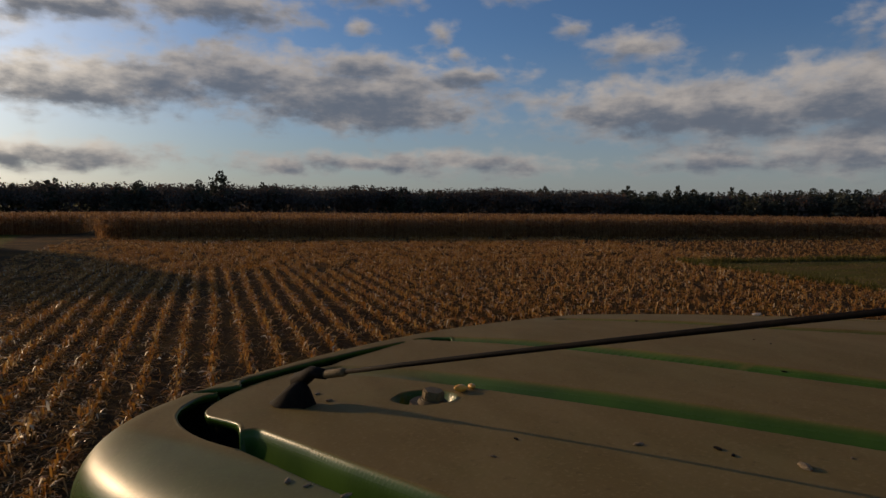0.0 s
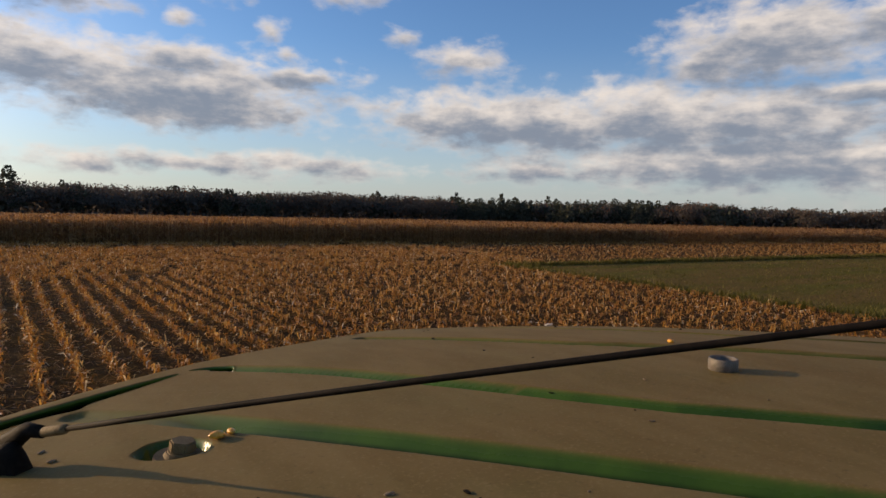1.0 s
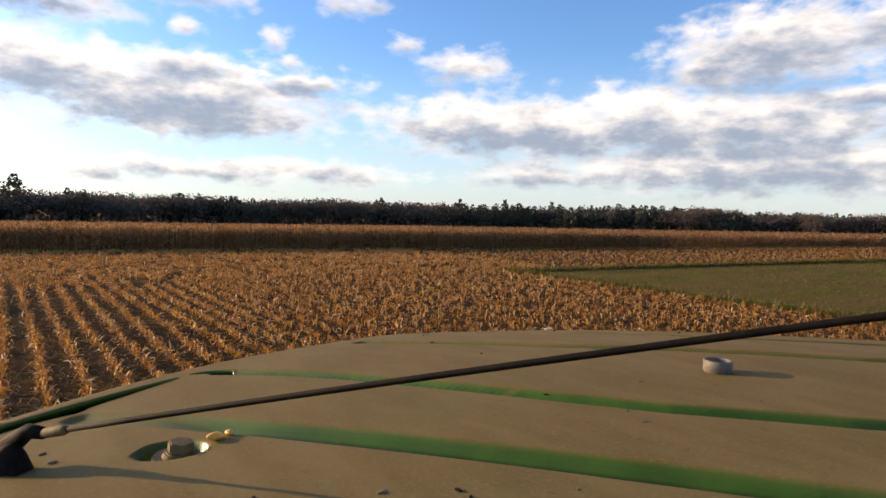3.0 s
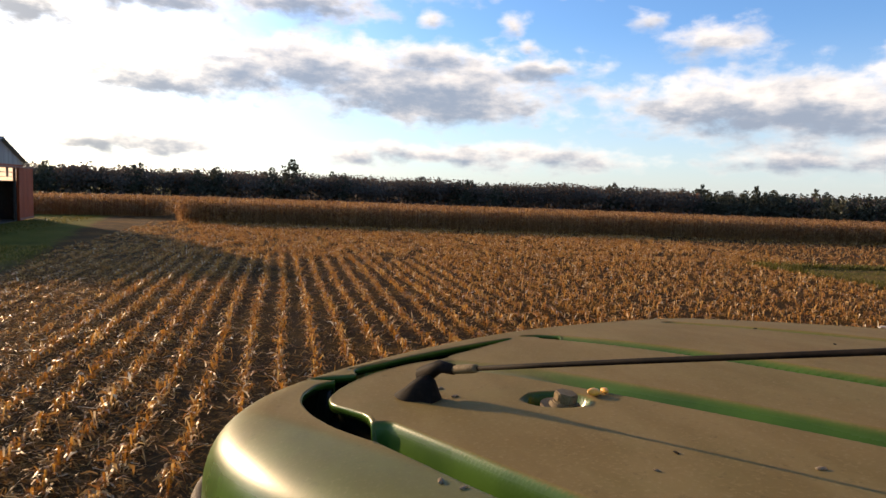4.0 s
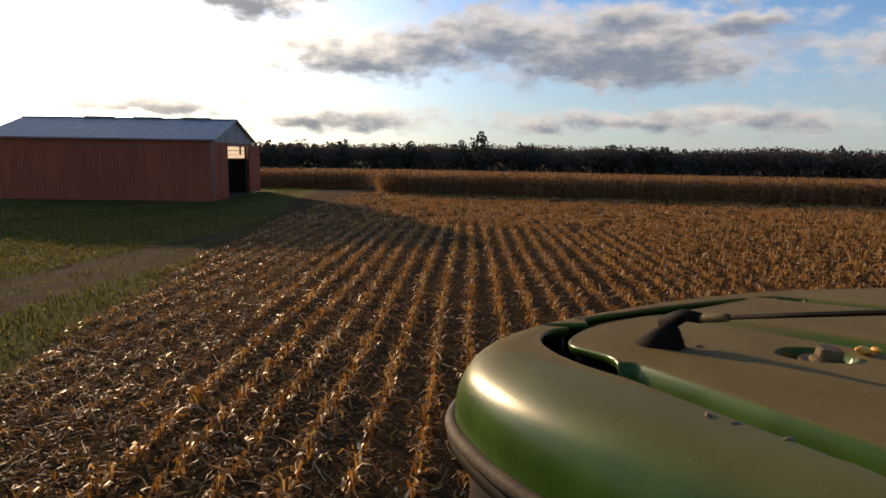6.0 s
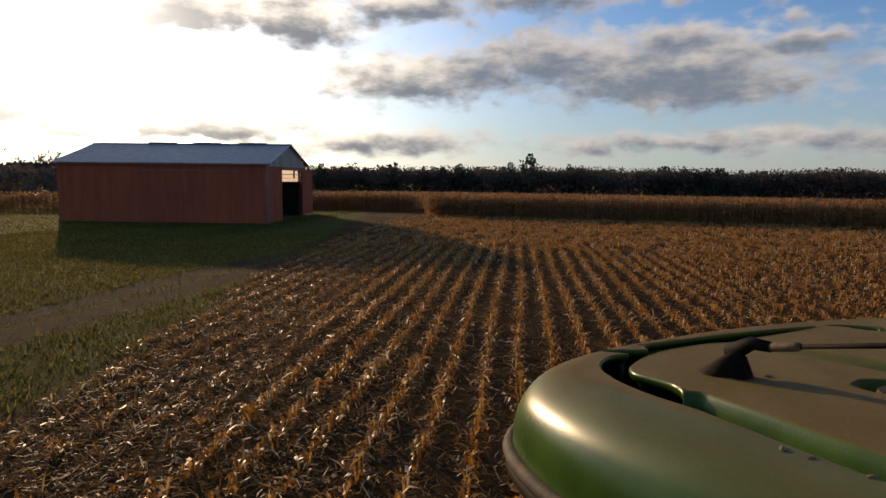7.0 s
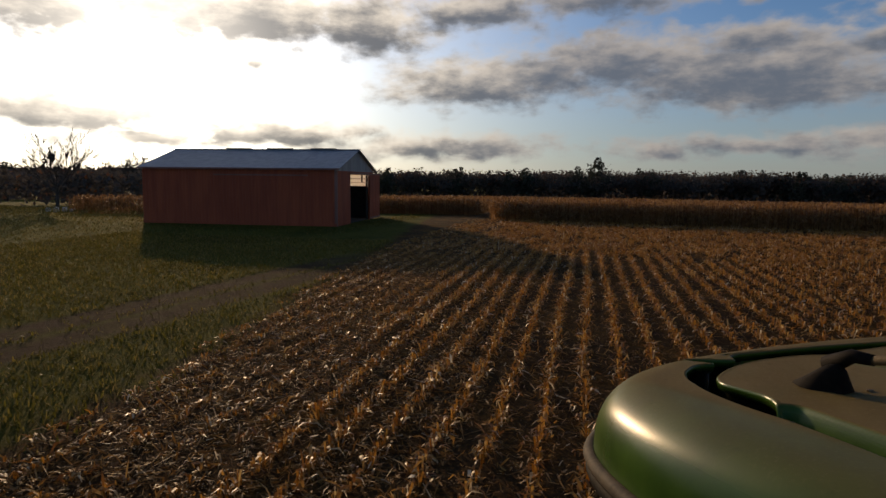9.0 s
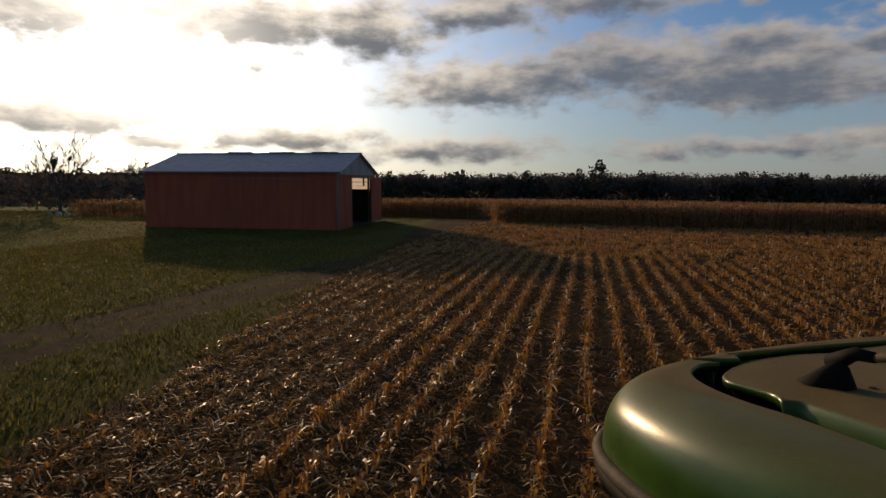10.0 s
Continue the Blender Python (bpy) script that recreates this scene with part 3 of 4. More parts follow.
# ---------------------------------------------------------------- woods
def crown_points(kind, seed):
    """Centres and sizes of leaf clumps for a tree one metre tall."""
    r = np.random.default_rng(seed)
    if kind == "pine":
        n = 380
        h = r.uniform(0.22, 1.0, n) ** 0.9
        layer = 0.75 + 0.25 * np.sin(h * 40 + seed)
        rad = np.minimum(1.03 - h, 0.55) ** 0.8 * r.uniform(0.22, 0.36) * layer * np.sqrt(r.random(n)) + 0.008
        a = r.uniform(0, 6.28, n)
        return np.stack([rad * np.cos(a), rad * np.sin(a), h], 1), r.uniform(0.016, 0.042, n) * (1.2 - h * 0.7)
    n = 620
    lobes = r.uniform(-1, 1, (6, 3)) * np.array([0.26, 0.26, 0.16]) + np.array([0, 0, 0.70])
    c = lobes[r.integers(0, 6, n)] + r.normal(0, 0.078, (n, 3))
    c[:, 2] = np.clip(c[:, 2], 0.18, 1.0)
    return c, r.uniform(0.010, 0.030, n)


def clump_quads(centres, sizes, r):
    n = len(centres)
    a = r.normal(size=(n, 3))
    a /= np.linalg.norm(a, axis=1)[:, None]
    b = np.cross(a, r.normal(size=(n, 3)))
    b /= np.linalg.norm(b, axis=1)[:, None]
    s = sizes[:, None]
    return np.stack([centres - a * s - b * s * 0.6, centres + a * s - b * s * 0.7, centres - a * s * 0.7 + b * s * 0.6, centres + a * s + b * s * 0.5], 1)


def trunk_quads(x, y, z, tall, wide):
    a = np.zeros((2, 4, 3))
    for i, (dx, dy) in enumerate(((1, 0), (0, 1))):
        for s, (h, w) in enumerate(((0, 1.0), (tall * 0.8, 0.35))):
            for j, sign in enumerate((-1, 1)):
                a[i, 2 * s + j] = (x + sign * dx * wide * w, y + sign * dy * wide * w, z + h)
    return a


def make_woods():
    r = np.random.default_rng(11)
    needles, twigs, trunks = [], [], []
    variants = {k: [crown_points(k, 20 + i) for i in range(7)] for k in ("pine", "oak")}
    for row, (dist, count) in enumerate(((262, 120), (270, 150), (280, 160), (292, 130))):
        for i in range(count):
            az = -62 + 160 * (i + r.uniform(-0.45, 0.45)) / count
            d = dist + r.uniform(-5, 5)
            x, y = d * math.sin(radians(az)), d * math.cos(radians(az))
            z = float(fall(np.array([x]), np.array([y]))[0])
            pineish = 0.75 if 36 < az < 56 else 0.22
            kind = "pine" if r.random() < pineish else "oak"
            top = 0.0140 + 0.0020 * min(max(1 - az / 40, 0), 1) + 0.0055 * noise.noise((az * 0.30, 1.7, row * 0.3)) - (0.003 if az > 60 else 0.0)
            tall = max(4.15 + d * top - z + (r.normal(0, 0.45) if kind == 'oak' else r.exponential(0.6) - 0.3) - row * 0.15 + 0.7 * noise.noise((az * 0.9, 5.0, row)), 5.0)
            c, s = variants[kind][r.integers(0, 7)]
            a = r.uniform(0, 6.28)
            fat = r.uniform(1.4, 2.4)
            m = np.array([[math.cos(a), -math.sin(a), 0], [math.sin(a), math.cos(a), 0], [0, 0, 1]])
            c2 = (c * np.array([fat, fat, 1])) @ m.T * tall + np.array([x, y, z])
            q = clump_quads(c2, s * tall * (1.25 if kind == "pine" else 1.1), r)
            (needles if kind == "pine" else twigs).append(q)
            trunks.append(trunk_quads(x, y, z, tall, 0.014 * tall))
            # undergrowth closes the foot of the wood
            u = r.normal(0, 1, (120, 3)) * np.array([2.8, 2.8, 0]) + np.array([x, y, z])
            u[:, 2] += r.uniform(0.3, 0.86 * tall, 120)
            (needles if kind == "pine" else twigs).append(clump_quads(u, r.uniform(0.3, 0.75, 120), r))
    tagged(quads("far_woods", np.concatenate(needles), M_PINE), "distant dark pine trees along the field's edge", "woods", kind="stuff")
    tagged(quads("far_woods", np.concatenate(twigs), M_OAK), "distant brown leafless autumn trees and brush", "woods", kind="stuff")
    tagged(quads("far_tree_trunks", np.concatenate(trunks), M_BARK), "grey trunks standing among distant trees", "woods", kind="stuff")


make_woods()


def stand_tree(az, d, top_deg, kind, label, seed, fat=1.0):
    """A tree that stands out of the wood: tapered trunk and a ragged crown."""
    r = np.random.default_rng(seed)
    x, y = d * math.sin(radians(az)), d * math.cos(radians(az))
    z = float(fall(np.array([x]), np.array([y]))[0])
    tall = 4.15 + d * math.tan(radians(top_deg)) - z
    tree = new("tree")
    tree.location = (x, y, z)
    tagged(tree, label, "tree")
    v, f, _ = tube([(0, 0, -0.2), (0.05, 0, tall * 0.4), (0.0, 0.08, tall * 0.95)], [0.02 * tall, 0.014 * tall, 0.003 * tall], 8)
    solid("trunk", v, f, M_BARK, tree)
    c, s = crown_points(kind, seed)
    c2, s2 = crown_points(kind, seed + 1)
    c, s = np.concatenate([c, c2]), np.concatenate([s, s2])
    q = clump_quads(c * np.array([fat, fat, 1]) * tall, s * tall * 0.95, r)
    ob = quads("crown", q, M_PINE if kind == "pine" else M_OAK)
    ob.parent = tree


stand_tree(-6.9, 255, 0.86, "pine", "tall broad dark pine above the treeline", 71, 1.7)
stand_tree(16.6, 256, 0.98, "pine", "slender pine tip above the treeline", 72, 1.0)
stand_tree(57.2, 256, 0.72, "oak", "rounded bare crowned tree in the treeline", 73, 1.6)
stand_tree(66.0, 254, 0.60, "oak", "broad brown autumn tree in the treeline", 74, 1.7)


def bare_tree(az, d, top_deg, seed, spread, label):
    r = random.Random(seed)
    x, y = d * math.sin(radians(az)), d * math.cos(radians(az))
    z = float(fall(np.array([x]), np.array([y]))[0])
    tall = 4.15 + d * math.tan(radians(top_deg)) - z
    tree = new("bare_tree")
    tree.location = (x, y, z)
    tagged(tree, label, "tree")
    v, f, _ = tube([(0, 0, -0.3), (0.05, 0.02, tall * 0.18), (0.0, 0.1, tall * 0.36)], [0.030 * tall, 0.024 * tall, 0.018 * tall], 9)
    solid("trunk", v, f, M_BARK, tree)
    for i in range(9):
        verts, faces = [], []

        def grow(p, d, length, rad, depth):
            pts, rr = [p], [rad]
            for k in range(3):
                d = (d + Vector((r.gauss(0, 0.10), r.gauss(0, 0.10), 0.035))).normalized()
                pts.append(pts[-1] + d * length / 3)
                rr.append(rad * (1 - 0.2 * (k + 1)))
            v2, f2, _ = tube(pts, rr, 5)
            o = len(verts)
            verts.extend(v2), faces.extend(tuple(a + o for a in q) for q in f2)
            if depth:
                for _ in range(5):
                    side = Vector((r.gauss(0, 1), r.gauss(0, 1), r.uniform(0.1, 0.8))).normalized()
                    grow(pts[r.choice((1, 2, 2, 3))], (d + side * 0.75).normalized(), length * r.uniform(0.45, 0.65), max(rr[2] * 0.62, 0.028), depth - 1)

        a = 6.28 * i / 9 + r.uniform(-0.3, 0.3)
        grow(Vector((0, 0.05, tall * r.uniform(0.24, 0.36))), Vector((math.cos(a) * spread * r.uniform(0.4, 1.1), math.sin(a) * spread * r.uniform(0.4, 1.1), 0.85)).normalized(), tall * r.uniform(0.42, 0.54), 0.012 * tall, 3)
        solid("limb", verts, faces, M_BARK, tree)


bare_tree(-44.4, 104, 2.55, 5, 0.85, "large leafless tree with spreading grey limbs")
bare_tree(-39.2, 150, 1.55, 8, 0.6, "small leafless tree behind the corn strip")


def make_far_brush():
    r = np.random.default_rng(5)
    c, s = [], []
    for _ in range(120):
        az, d = r.uniform(-64, -36.5), r.uniform(118, 170)
        x, y = d * math.sin(radians(az)), d * math.cos(radians(az))
        z = float(fall(np.array([x]), np.array([y]))[0])
        tall = 4.15 - z + d * (0.003 + 0.007 * r.random())
        m = 70
        p = r.normal(0, 1, (m, 3)) * np.array([1.9, 1.9, 0]) + np.array([x, y, z])
        p[:, 2] += tall * np.sqrt(r.random(m))
        c.append(p), s.append(r.uniform(0.18, 0.5, m))
    ob = quads("far_brush", clump_quads(np.concatenate(c), np.concatenate(s), r), M_OAK)
    tagged(ob, "brown hedge of brush and small trees", "brush", kind="stuff")


make_far_brush()


def wrapped_bale(x, y, size):
    z = float(fall(np.array([x]), np.array([y]))[0])
    bm = drum(size, size * 1.7, (0, 0, size * 0.96), (1, 0.3, 0), 20, size * 0.12)
    for v in bm.verts:
        v.co += Vector((noise.noise(v.co * 2), noise.noise(v.co * 2 + Vector((9, 0, 0))), 0)) * 0.06
    ob = part("wrapped_bale", bm, M_WRAP, None, "", True)
    ob.location = (x, y, z)
    tagged(ob, "white plastic wrapped bale lying on grass", "bale", "bales beyond the grass")


for bx, by, bs in ((-70.5, 70.4, 0.30), (-69.6, 70.8, 0.34), (-68.6, 71.2, 0.32), (-67.8, 71.6, 0.28), (-75.0, 103.0, 0.5), (-73.2, 103.5, 0.45)):
    wrapped_bale(bx, by, bs)


# ---------------------------------------------------------------- barn
def make_barn():
    E = Vector((-0.08, 0.997, 0))       # along the gable end, away from the field's near side
    L = Vector((-0.997, -0.08, 0))      # along the long wall
    base = Vector((-21.4, 51.8, 0))
    LEN, WID, EAVE, RIDGE = 18.4, 12.4, 5.14, 6.98

    def at(p):
        return base + L * p[0] + E * p[1] + Vector((0, 0, p[2]))

    barn = new("barn")
    tagged(barn, "long low red metal sided farm shed with grey tin roof", "barn")

    def box(name, lo, hi, mat, parent=barn, bevel=0.0, label=""):
        return part(name, block(lo, hi, bevel, at), mat, parent, label)

    def ribbed(name, a0, a1, fixed, z0, z1, axis, parent=barn, rib=0.30):
        """A wall of upright ribbed sheets: axis 0 along the long side, 1 along the end."""
        n = int(round((a1 - a0) / rib))
        verts, faces = [], []
        profile = []
        for i in range(n):
            s = a0 + (a1 - a0) * i / n
            w = (a1 - a0) / n
            profile += [(s, 0.0), (s + w * 0.70, 0.0), (s + w * 0.78, 0.022), (s + w * 0.92, 0.022)]
        profile.append((a1, 0.0))
        m = len(profile)
        for zz in (z0, z1):
            for s, out in profile:
                verts.append(at((s, fixed - out, zz)) if axis == 0 else at((fixed - out, s, zz)))
        for zz in (z0, z1):
            for s, out in profile:
                verts.append(at((s, fixed + 0.05, zz)) if axis == 0 else at((fixed + 0.05, s, zz)))
        for i in range(m - 1):
            faces += [(i, i + 1, m + i + 1, m + i), (2 * m + i, 3 * m + i, 3 * m + i + 1, 2 * m + i + 1), (m + i, m + i + 1, 3 * m + i + 1, 3 * m + i), (i, 2 * m + i, 2 * m + i + 1, i + 1)]
        return solid(name, verts, faces, M_RED, parent)

    # long near wall, in three stretches with a raised track rail along two of them
    wall_near = ribbed("wall", 0, LEN, 0.0, 0.0, EAVE, 0)
    box("door_track", (2.6, -0.07, 4.40), (11.4, -0.03, 4.52), M_TRIM, wall_near)
    box("base_board", (0.0, -0.05, 0.0), (LEN, -0.03, 0.25), M_RED, wall_near)
    box("wall", (0, WID - 0.08, 0), (LEN, WID, 3.45), M_RED)
    # added dark sheet: stands in for shade on the red wall's inner face
    box("shade_sheet", (0.2, WID - 0.13, 0.06), (LEN - 0.2, WID - 0.09, 3.45), M_INSIDE)
    box("light_panel", (0, WID - 0.06, 3.45), (LEN, WID - 0.02, EAVE - 0.02), M_CLEAR)
    box("wall", (LEN - 0.08, 0.06, 0), (LEN, WID - 0.08, EAVE), M_RED)
    # gable end with the doorway
    D0, D1, PH = 4.1, 10.6, 4.58
    ribbed("wall", 0.06, D0, 0.0, 0.0, EAVE - 0.25, 1)
    ribbed("wall", D1, WID - 0.08, 0.0, 0.0, EAVE - 0.25, 1)
    box("corner_trim", (-0.04, -0.04, 0), (0.0, 0.18, EAVE - 0.1), M_TRIM)
    box("corner_trim", (0.0, -0.045, 0), (0.18, -0.026, EAVE - 0.1), M_TRIM)
    # clear panels over the doorway, two lights with bars
    for a, b in ((D0, D0 + 3.95), (D0 + 4.3, D1)):
        win = box("window", (0.0, a, PH - 0.75), (0.05, b, PH - 0.72), M_TRIM, barn)
        box("glazing_bar", (-0.01, a, PH - 0.40), (0.05, b, PH - 0.34), M_TRIM, win)
    box("mullion", (0.0, D0 + 3.95, PH - 0.75), (0.07, D0 + 4.3, PH), M_INSIDE)
    box("lintel", (0.0, D0, PH), (0.07, D1, EAVE - 0.25), M_RED)
    # gable sheet
    gv = [at((-0.02, -0.3, EAVE - 0.25)), at((-0.02, WID + 0.3, EAVE - 0.25)), at((-0.02, WID / 2, RIDGE - 0.05)), at((0.06, -0.3, EAVE - 0.25)), at((0.06, WID + 0.3, EAVE - 0.25)), at((0.06, WID / 2, RIDGE - 0.05))]
    solid("gable", gv, [(0, 1, 2), (5, 4, 3), (0, 3, 4, 1), (1, 4, 5, 2), (2, 5, 3, 0)], M_GABLE, barn)
    solid("gable", [v + L * (LEN - 0.06) for v in gv], [(0, 1, 2), (5, 4, 3), (0, 3, 4, 1), (1, 4, 5, 2), (2, 5, 3, 0)], M_GABLE, barn)
    # sliding door pushed open past the far corner, on its rail
    rail = box("door_rail", (-0.16, D0 - 0.4, PH + 0.05), (-0.06, WID + 2.6, PH + 0.17), M_TRIM)
    door = ribbed("sliding_door", D1 + 0.1, WID + 2.4, -0.12, 0.08, PH + 0.02, 1)
    box("door_brace", (-0.17, D1 + 0.1, 0.08), (-0.145, WID + 2.4, 0.25), M_TRIM, door)
    # roof slopes with standing ribs
    for side in (0, 1):
        n = 46
        verts, faces = [], []
        prof = []
        for i in range(n):
            s = -0.35 + (LEN + 0.7) * i / n
            w = (LEN + 0.7) / n
            prof += [(s, 0.0), (s + w * 0.8, 0.0), (s + w * 0.86, 0.03), (s + w * 0.94, 0.03)]
        prof.append((LEN + 0.35, 0.0))
        m = len(prof)
        y0, y1 = (-0.35, WID / 2) if side == 0 else (WID + 0.35, WID / 2)
        for low in (0.0, -0.06):
            for yy, zz in ((y0, EAVE - 0.08), (y1, RIDGE)):
                for s, up in prof:
                    verts.append(at((s, yy, zz + (up if low == 0 else 0) + low)))
        for i in range(m - 1):
            faces += [(i, i + 1, m + i + 1, m + i), (2 * m + i, 3 * m + i, 3 * m + i + 1, 2 * m + i + 1), (i, 2 * m + i, 2 * m + i + 1, i + 1), (m + i, m + i + 1, 3 * m + i + 1, 3 * m + i)]
        faces += [(0, m, 3 * m, 2 * m), (m - 1, 3 * m - 1, 4 * m - 1, 2 * m - 1)]
        solid("roof", verts, faces, M_TIN, barn)
    box("fascia", (-0.36, -0.38, EAVE - 0.2), (LEN + 0.36, -0.355, EAVE - 0.05), M_TRIM)
    box("ridge_cap", (-0.36, WID / 2 - 0.22, RIDGE - 0.03), (LEN + 0.36, WID / 2 + 0.22, RIDGE + 0.05), M_TIN, barn, 0.01)
    for s in (3.3, 7.7, 12.0):
        box("ridge_vent", (s - 1.25, WID / 2 - 0.26, RIDGE + 0.03), (s + 1.25, WID / 2 + 0.26, RIDGE + 0.13), M_INSIDE, barn, 0.012)
    # frame inside the doorway
    for a in (D0 - 0.02, D1 - 0.16):
        box("door_post", (0.08, a, 0), (0.26, a + 0.18, PH), M_INSIDE)
    for s in (4.6, 9.2, 13.8):
        box("rafter_tie", (s - 0.06, 0.1, EAVE - 0.35), (s + 0.06, WID - 0.1, EAVE - 0.15), M_INSIDE)
    ob = part("shed_floor", block((0.1, 0.1, 0.01), (LEN - 0.1, WID - 0.1, 0.05), 0, at), M_INSIDE, barn)


make_barn()


# ---------------------------------------------------------------- combine harvester
RIM = [(0.95, 0.40), (0.55, 0.41), (0.25, 0.425), (0.0, 0.45), (-0.3, 0.492), (-0.55, 0.545), (-0.68, 0.576), (-0.755, 0.606), (-0.803, 0.640), (-0.830, 0.683),
       (-0.839, 0.735), (-0.831, 0.80), (-0.798, 0.90), (-0.750, 1.01), (-0.675, 1.15), (-0.64, 1.33)]
RIM = RIM + [(u, 2.66 - v) for u, v in RIM[-2::-1]]


def smooth_loop(pts, per):
    """A closed Catmull-Rom curve through pts."""
    out = []
    n = len(pts)
    P = [np.array(p, dtype=float) for p in pts]
    for i in range(n):
        a, b, c, d = P[i - 1], P[i], P[(i + 1) % n], P[(i + 2) % n]
        straight = np.linalg.norm(c - b) > 0.9
        for k in range(per):
            t = k / per
            out.append(b + (c - b) * t if straight else 0.5 * (2 * b + (c - a) * t + (2 * a - 5 * b + 4 * c - d) * t * t + (3 * b - a - 3 * c + d) * t ** 3))
    return np.array(out)


GROOVES = [([(-0.683, 0.659), (-0.65, 0.645), (-0.60, 0.624), (-0.545, 0.603), (-0.40, 0.562), (-0.2, 0.535)], 0.0115), ([(-0.722, 0.812), (-0.65, 0.800), (-0.52, 0.764), (-0.36, 0.722), (-0.1, 0.66), (0.2, 0.61)], 0.013),
           ([(-0.684, 0.942), (-0.61, 0.923), (-0.556, 0.904), (-0.465, 0.868), (-0.388, 0.840), (-0.32, 0.819), (-0.22, 0.803), (-0.08, 0.790), (0.4, 0.75)], 0.0105), ([(-0.60, 1.110), (-0.375, 1.035), (-0.12, 0.998), (0.08, 0.994), (0.8, 1.0)], 0.011),
           ([(-0.47, 1.245), (-0.19, 1.135), (0.09, 1.140), (0.8, 1.16)], 0.010), ([(-0.45, 1.36), (-0.1, 1.27), (0.8, 1.29)], 0.010),
           ([(-0.50, 1.50), (0.8, 1.46)], 0.011), ([(-0.55, 1.63), (0.8, 1.62)], 0.011), ([(-0.58, 1.76), (0.8, 1.78)], 0.011)]
# the open slot between the shell and the raised panel: shell side out, panel side back
SLOT = [(-0.666, 0.639), (-0.705, 0.651), (-0.737, 0.667), (-0.764, 0.687), (-0.779, 0.706), (-0.787, 0.727), (-0.785, 0.738), (-0.778, 0.743),
        (-0.808, 0.742), (-0.800, 0.750), (-0.785, 0.758), (-0.775, 0.763), (-0.792, 0.779), (-0.779, 0.808), (-0.766, 0.838), (-0.744, 0.882), (-0.718, 0.928),
        (-0.714, 0.924), (-0.717, 0.905), (-0.726, 0.867), (-0.736, 0.839), (-0.733, 0.826), (-0.748, 0.813), (-0.757, 0.797), (-0.765, 0.770), (-0.765, 0.740),
        (-0.760, 0.718), (-0.753, 0.701), (-0.742, 0.690), (-0.722, 0.684), (-0.704, 0.678), (-0.690, 0.664), (-0.674, 0.647)]
# a short slot before the next panel
SLOT_FAR = [(-0.716, 0.938), (-0.696, 0.938), (-0.676, 0.944), (-0.676, 0.951), (-0.702, 0.950)]
BOLT = (-0.6045, 0.743)


def seg_dist(u, v, a, b):
    ax, ay, bx, by = *a, *b
    dx, dy = bx - ax, by - ay
    t = np.clip(((u - ax) * dx + (v - ay) * dy) / (dx * dx + dy * dy), 0, 1)
    return np.hypot(u - ax - t * dx, v - ay - t * dy), t


def in_loop(u, v, loop):
    """How deep each point lies inside a closed outline; below nought outside."""
    inside = np.zeros(u.shape, bool)
    near = np.full(u.shape, 9.0)
    for (x0, y0), (x1, y1) in zip(loop, loop[1:] + loop[:1]):
        near = np.minimum(near, seg_dist(u, v, (x0, y0), (x1, y1))[0])
        if y0 != y1:
            inside ^= ((y0 > v) != (y1 > v)) & (u < (x1 - x0) * (v - y0) / (y1 - y0) + x0)
    return np.where(inside, near, -near)


def rounded(outline):
    """The outline with its corners eased."""
    pts = [np.array(p) for p in outline]
    for _ in range(2):
        pts = [a + (b - a) * t for a, b in zip(pts, pts[1:] + pts[:1]) for t in (0.2, 0.8)]
    return [tuple(p) for p in pts]


def make_slot(outline, deep, parent):
    """Rolled edge, undercut wall and dark bed of an opening in the roof; its deep shade is put into the colours."""
    pts = np.array(rounded(outline))
    n = len(pts)
    t = np.roll(pts, -1, 0) - np.roll(pts, 1, 0)
    nrm = np.stack([-t[:, 1], t[:, 0]], 1) / np.linalg.norm(t, axis=1)[:, None]
    area = (pts[:, 0] * np.roll(pts[:, 1], -1) - np.roll(pts[:, 0], -1) * pts[:, 1]).sum()
    nrm = nrm if area < 0 else -nrm                      # points out of the opening
    verts, tone_mask = [], []
    # last column: 0 dusty, 1 bare paint, 2 painted near-black as slot shade
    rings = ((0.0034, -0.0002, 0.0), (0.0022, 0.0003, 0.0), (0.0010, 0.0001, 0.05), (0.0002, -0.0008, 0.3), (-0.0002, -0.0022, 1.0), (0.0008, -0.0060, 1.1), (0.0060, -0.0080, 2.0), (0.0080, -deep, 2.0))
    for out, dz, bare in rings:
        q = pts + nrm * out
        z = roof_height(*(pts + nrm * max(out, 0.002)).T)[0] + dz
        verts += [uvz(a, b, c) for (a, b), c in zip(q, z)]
        tone_mask += [bare] * n
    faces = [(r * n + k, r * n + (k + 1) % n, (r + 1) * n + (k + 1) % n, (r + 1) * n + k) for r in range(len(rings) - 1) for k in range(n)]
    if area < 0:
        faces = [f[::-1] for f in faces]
    rim = solid("slot_edge", verts, faces, M_ROOF, parent, True, tone_mask)
    bed = [v - Vector((0, 0, 0.002)) for v in verts[-n:]]
    lo = [v - Vector((0, 0, 0.006)) for v in bed]
    solid("slot_bed", bed + lo, [tuple(range(n)), tuple(range(2 * n - 1, n - 1, -1))] + [(k, n + k, n + (k + 1) % n, (k + 1) % n) for k in range(n)], M_RUBBER, rim)


def ease(x):
    x = np.clip(x, 0, 1)
    return x * x * (3 - 2 * x)


def crown_z(u, v):
    side = np.clip(v - 0.85, 0, 0.5)
    return 4.055 - 0.20 * side ** 2 - 0.2 * np.maximum(v - 1.35, 0) - 0.10 * np.minimum(u + 0.1, 0) ** 2


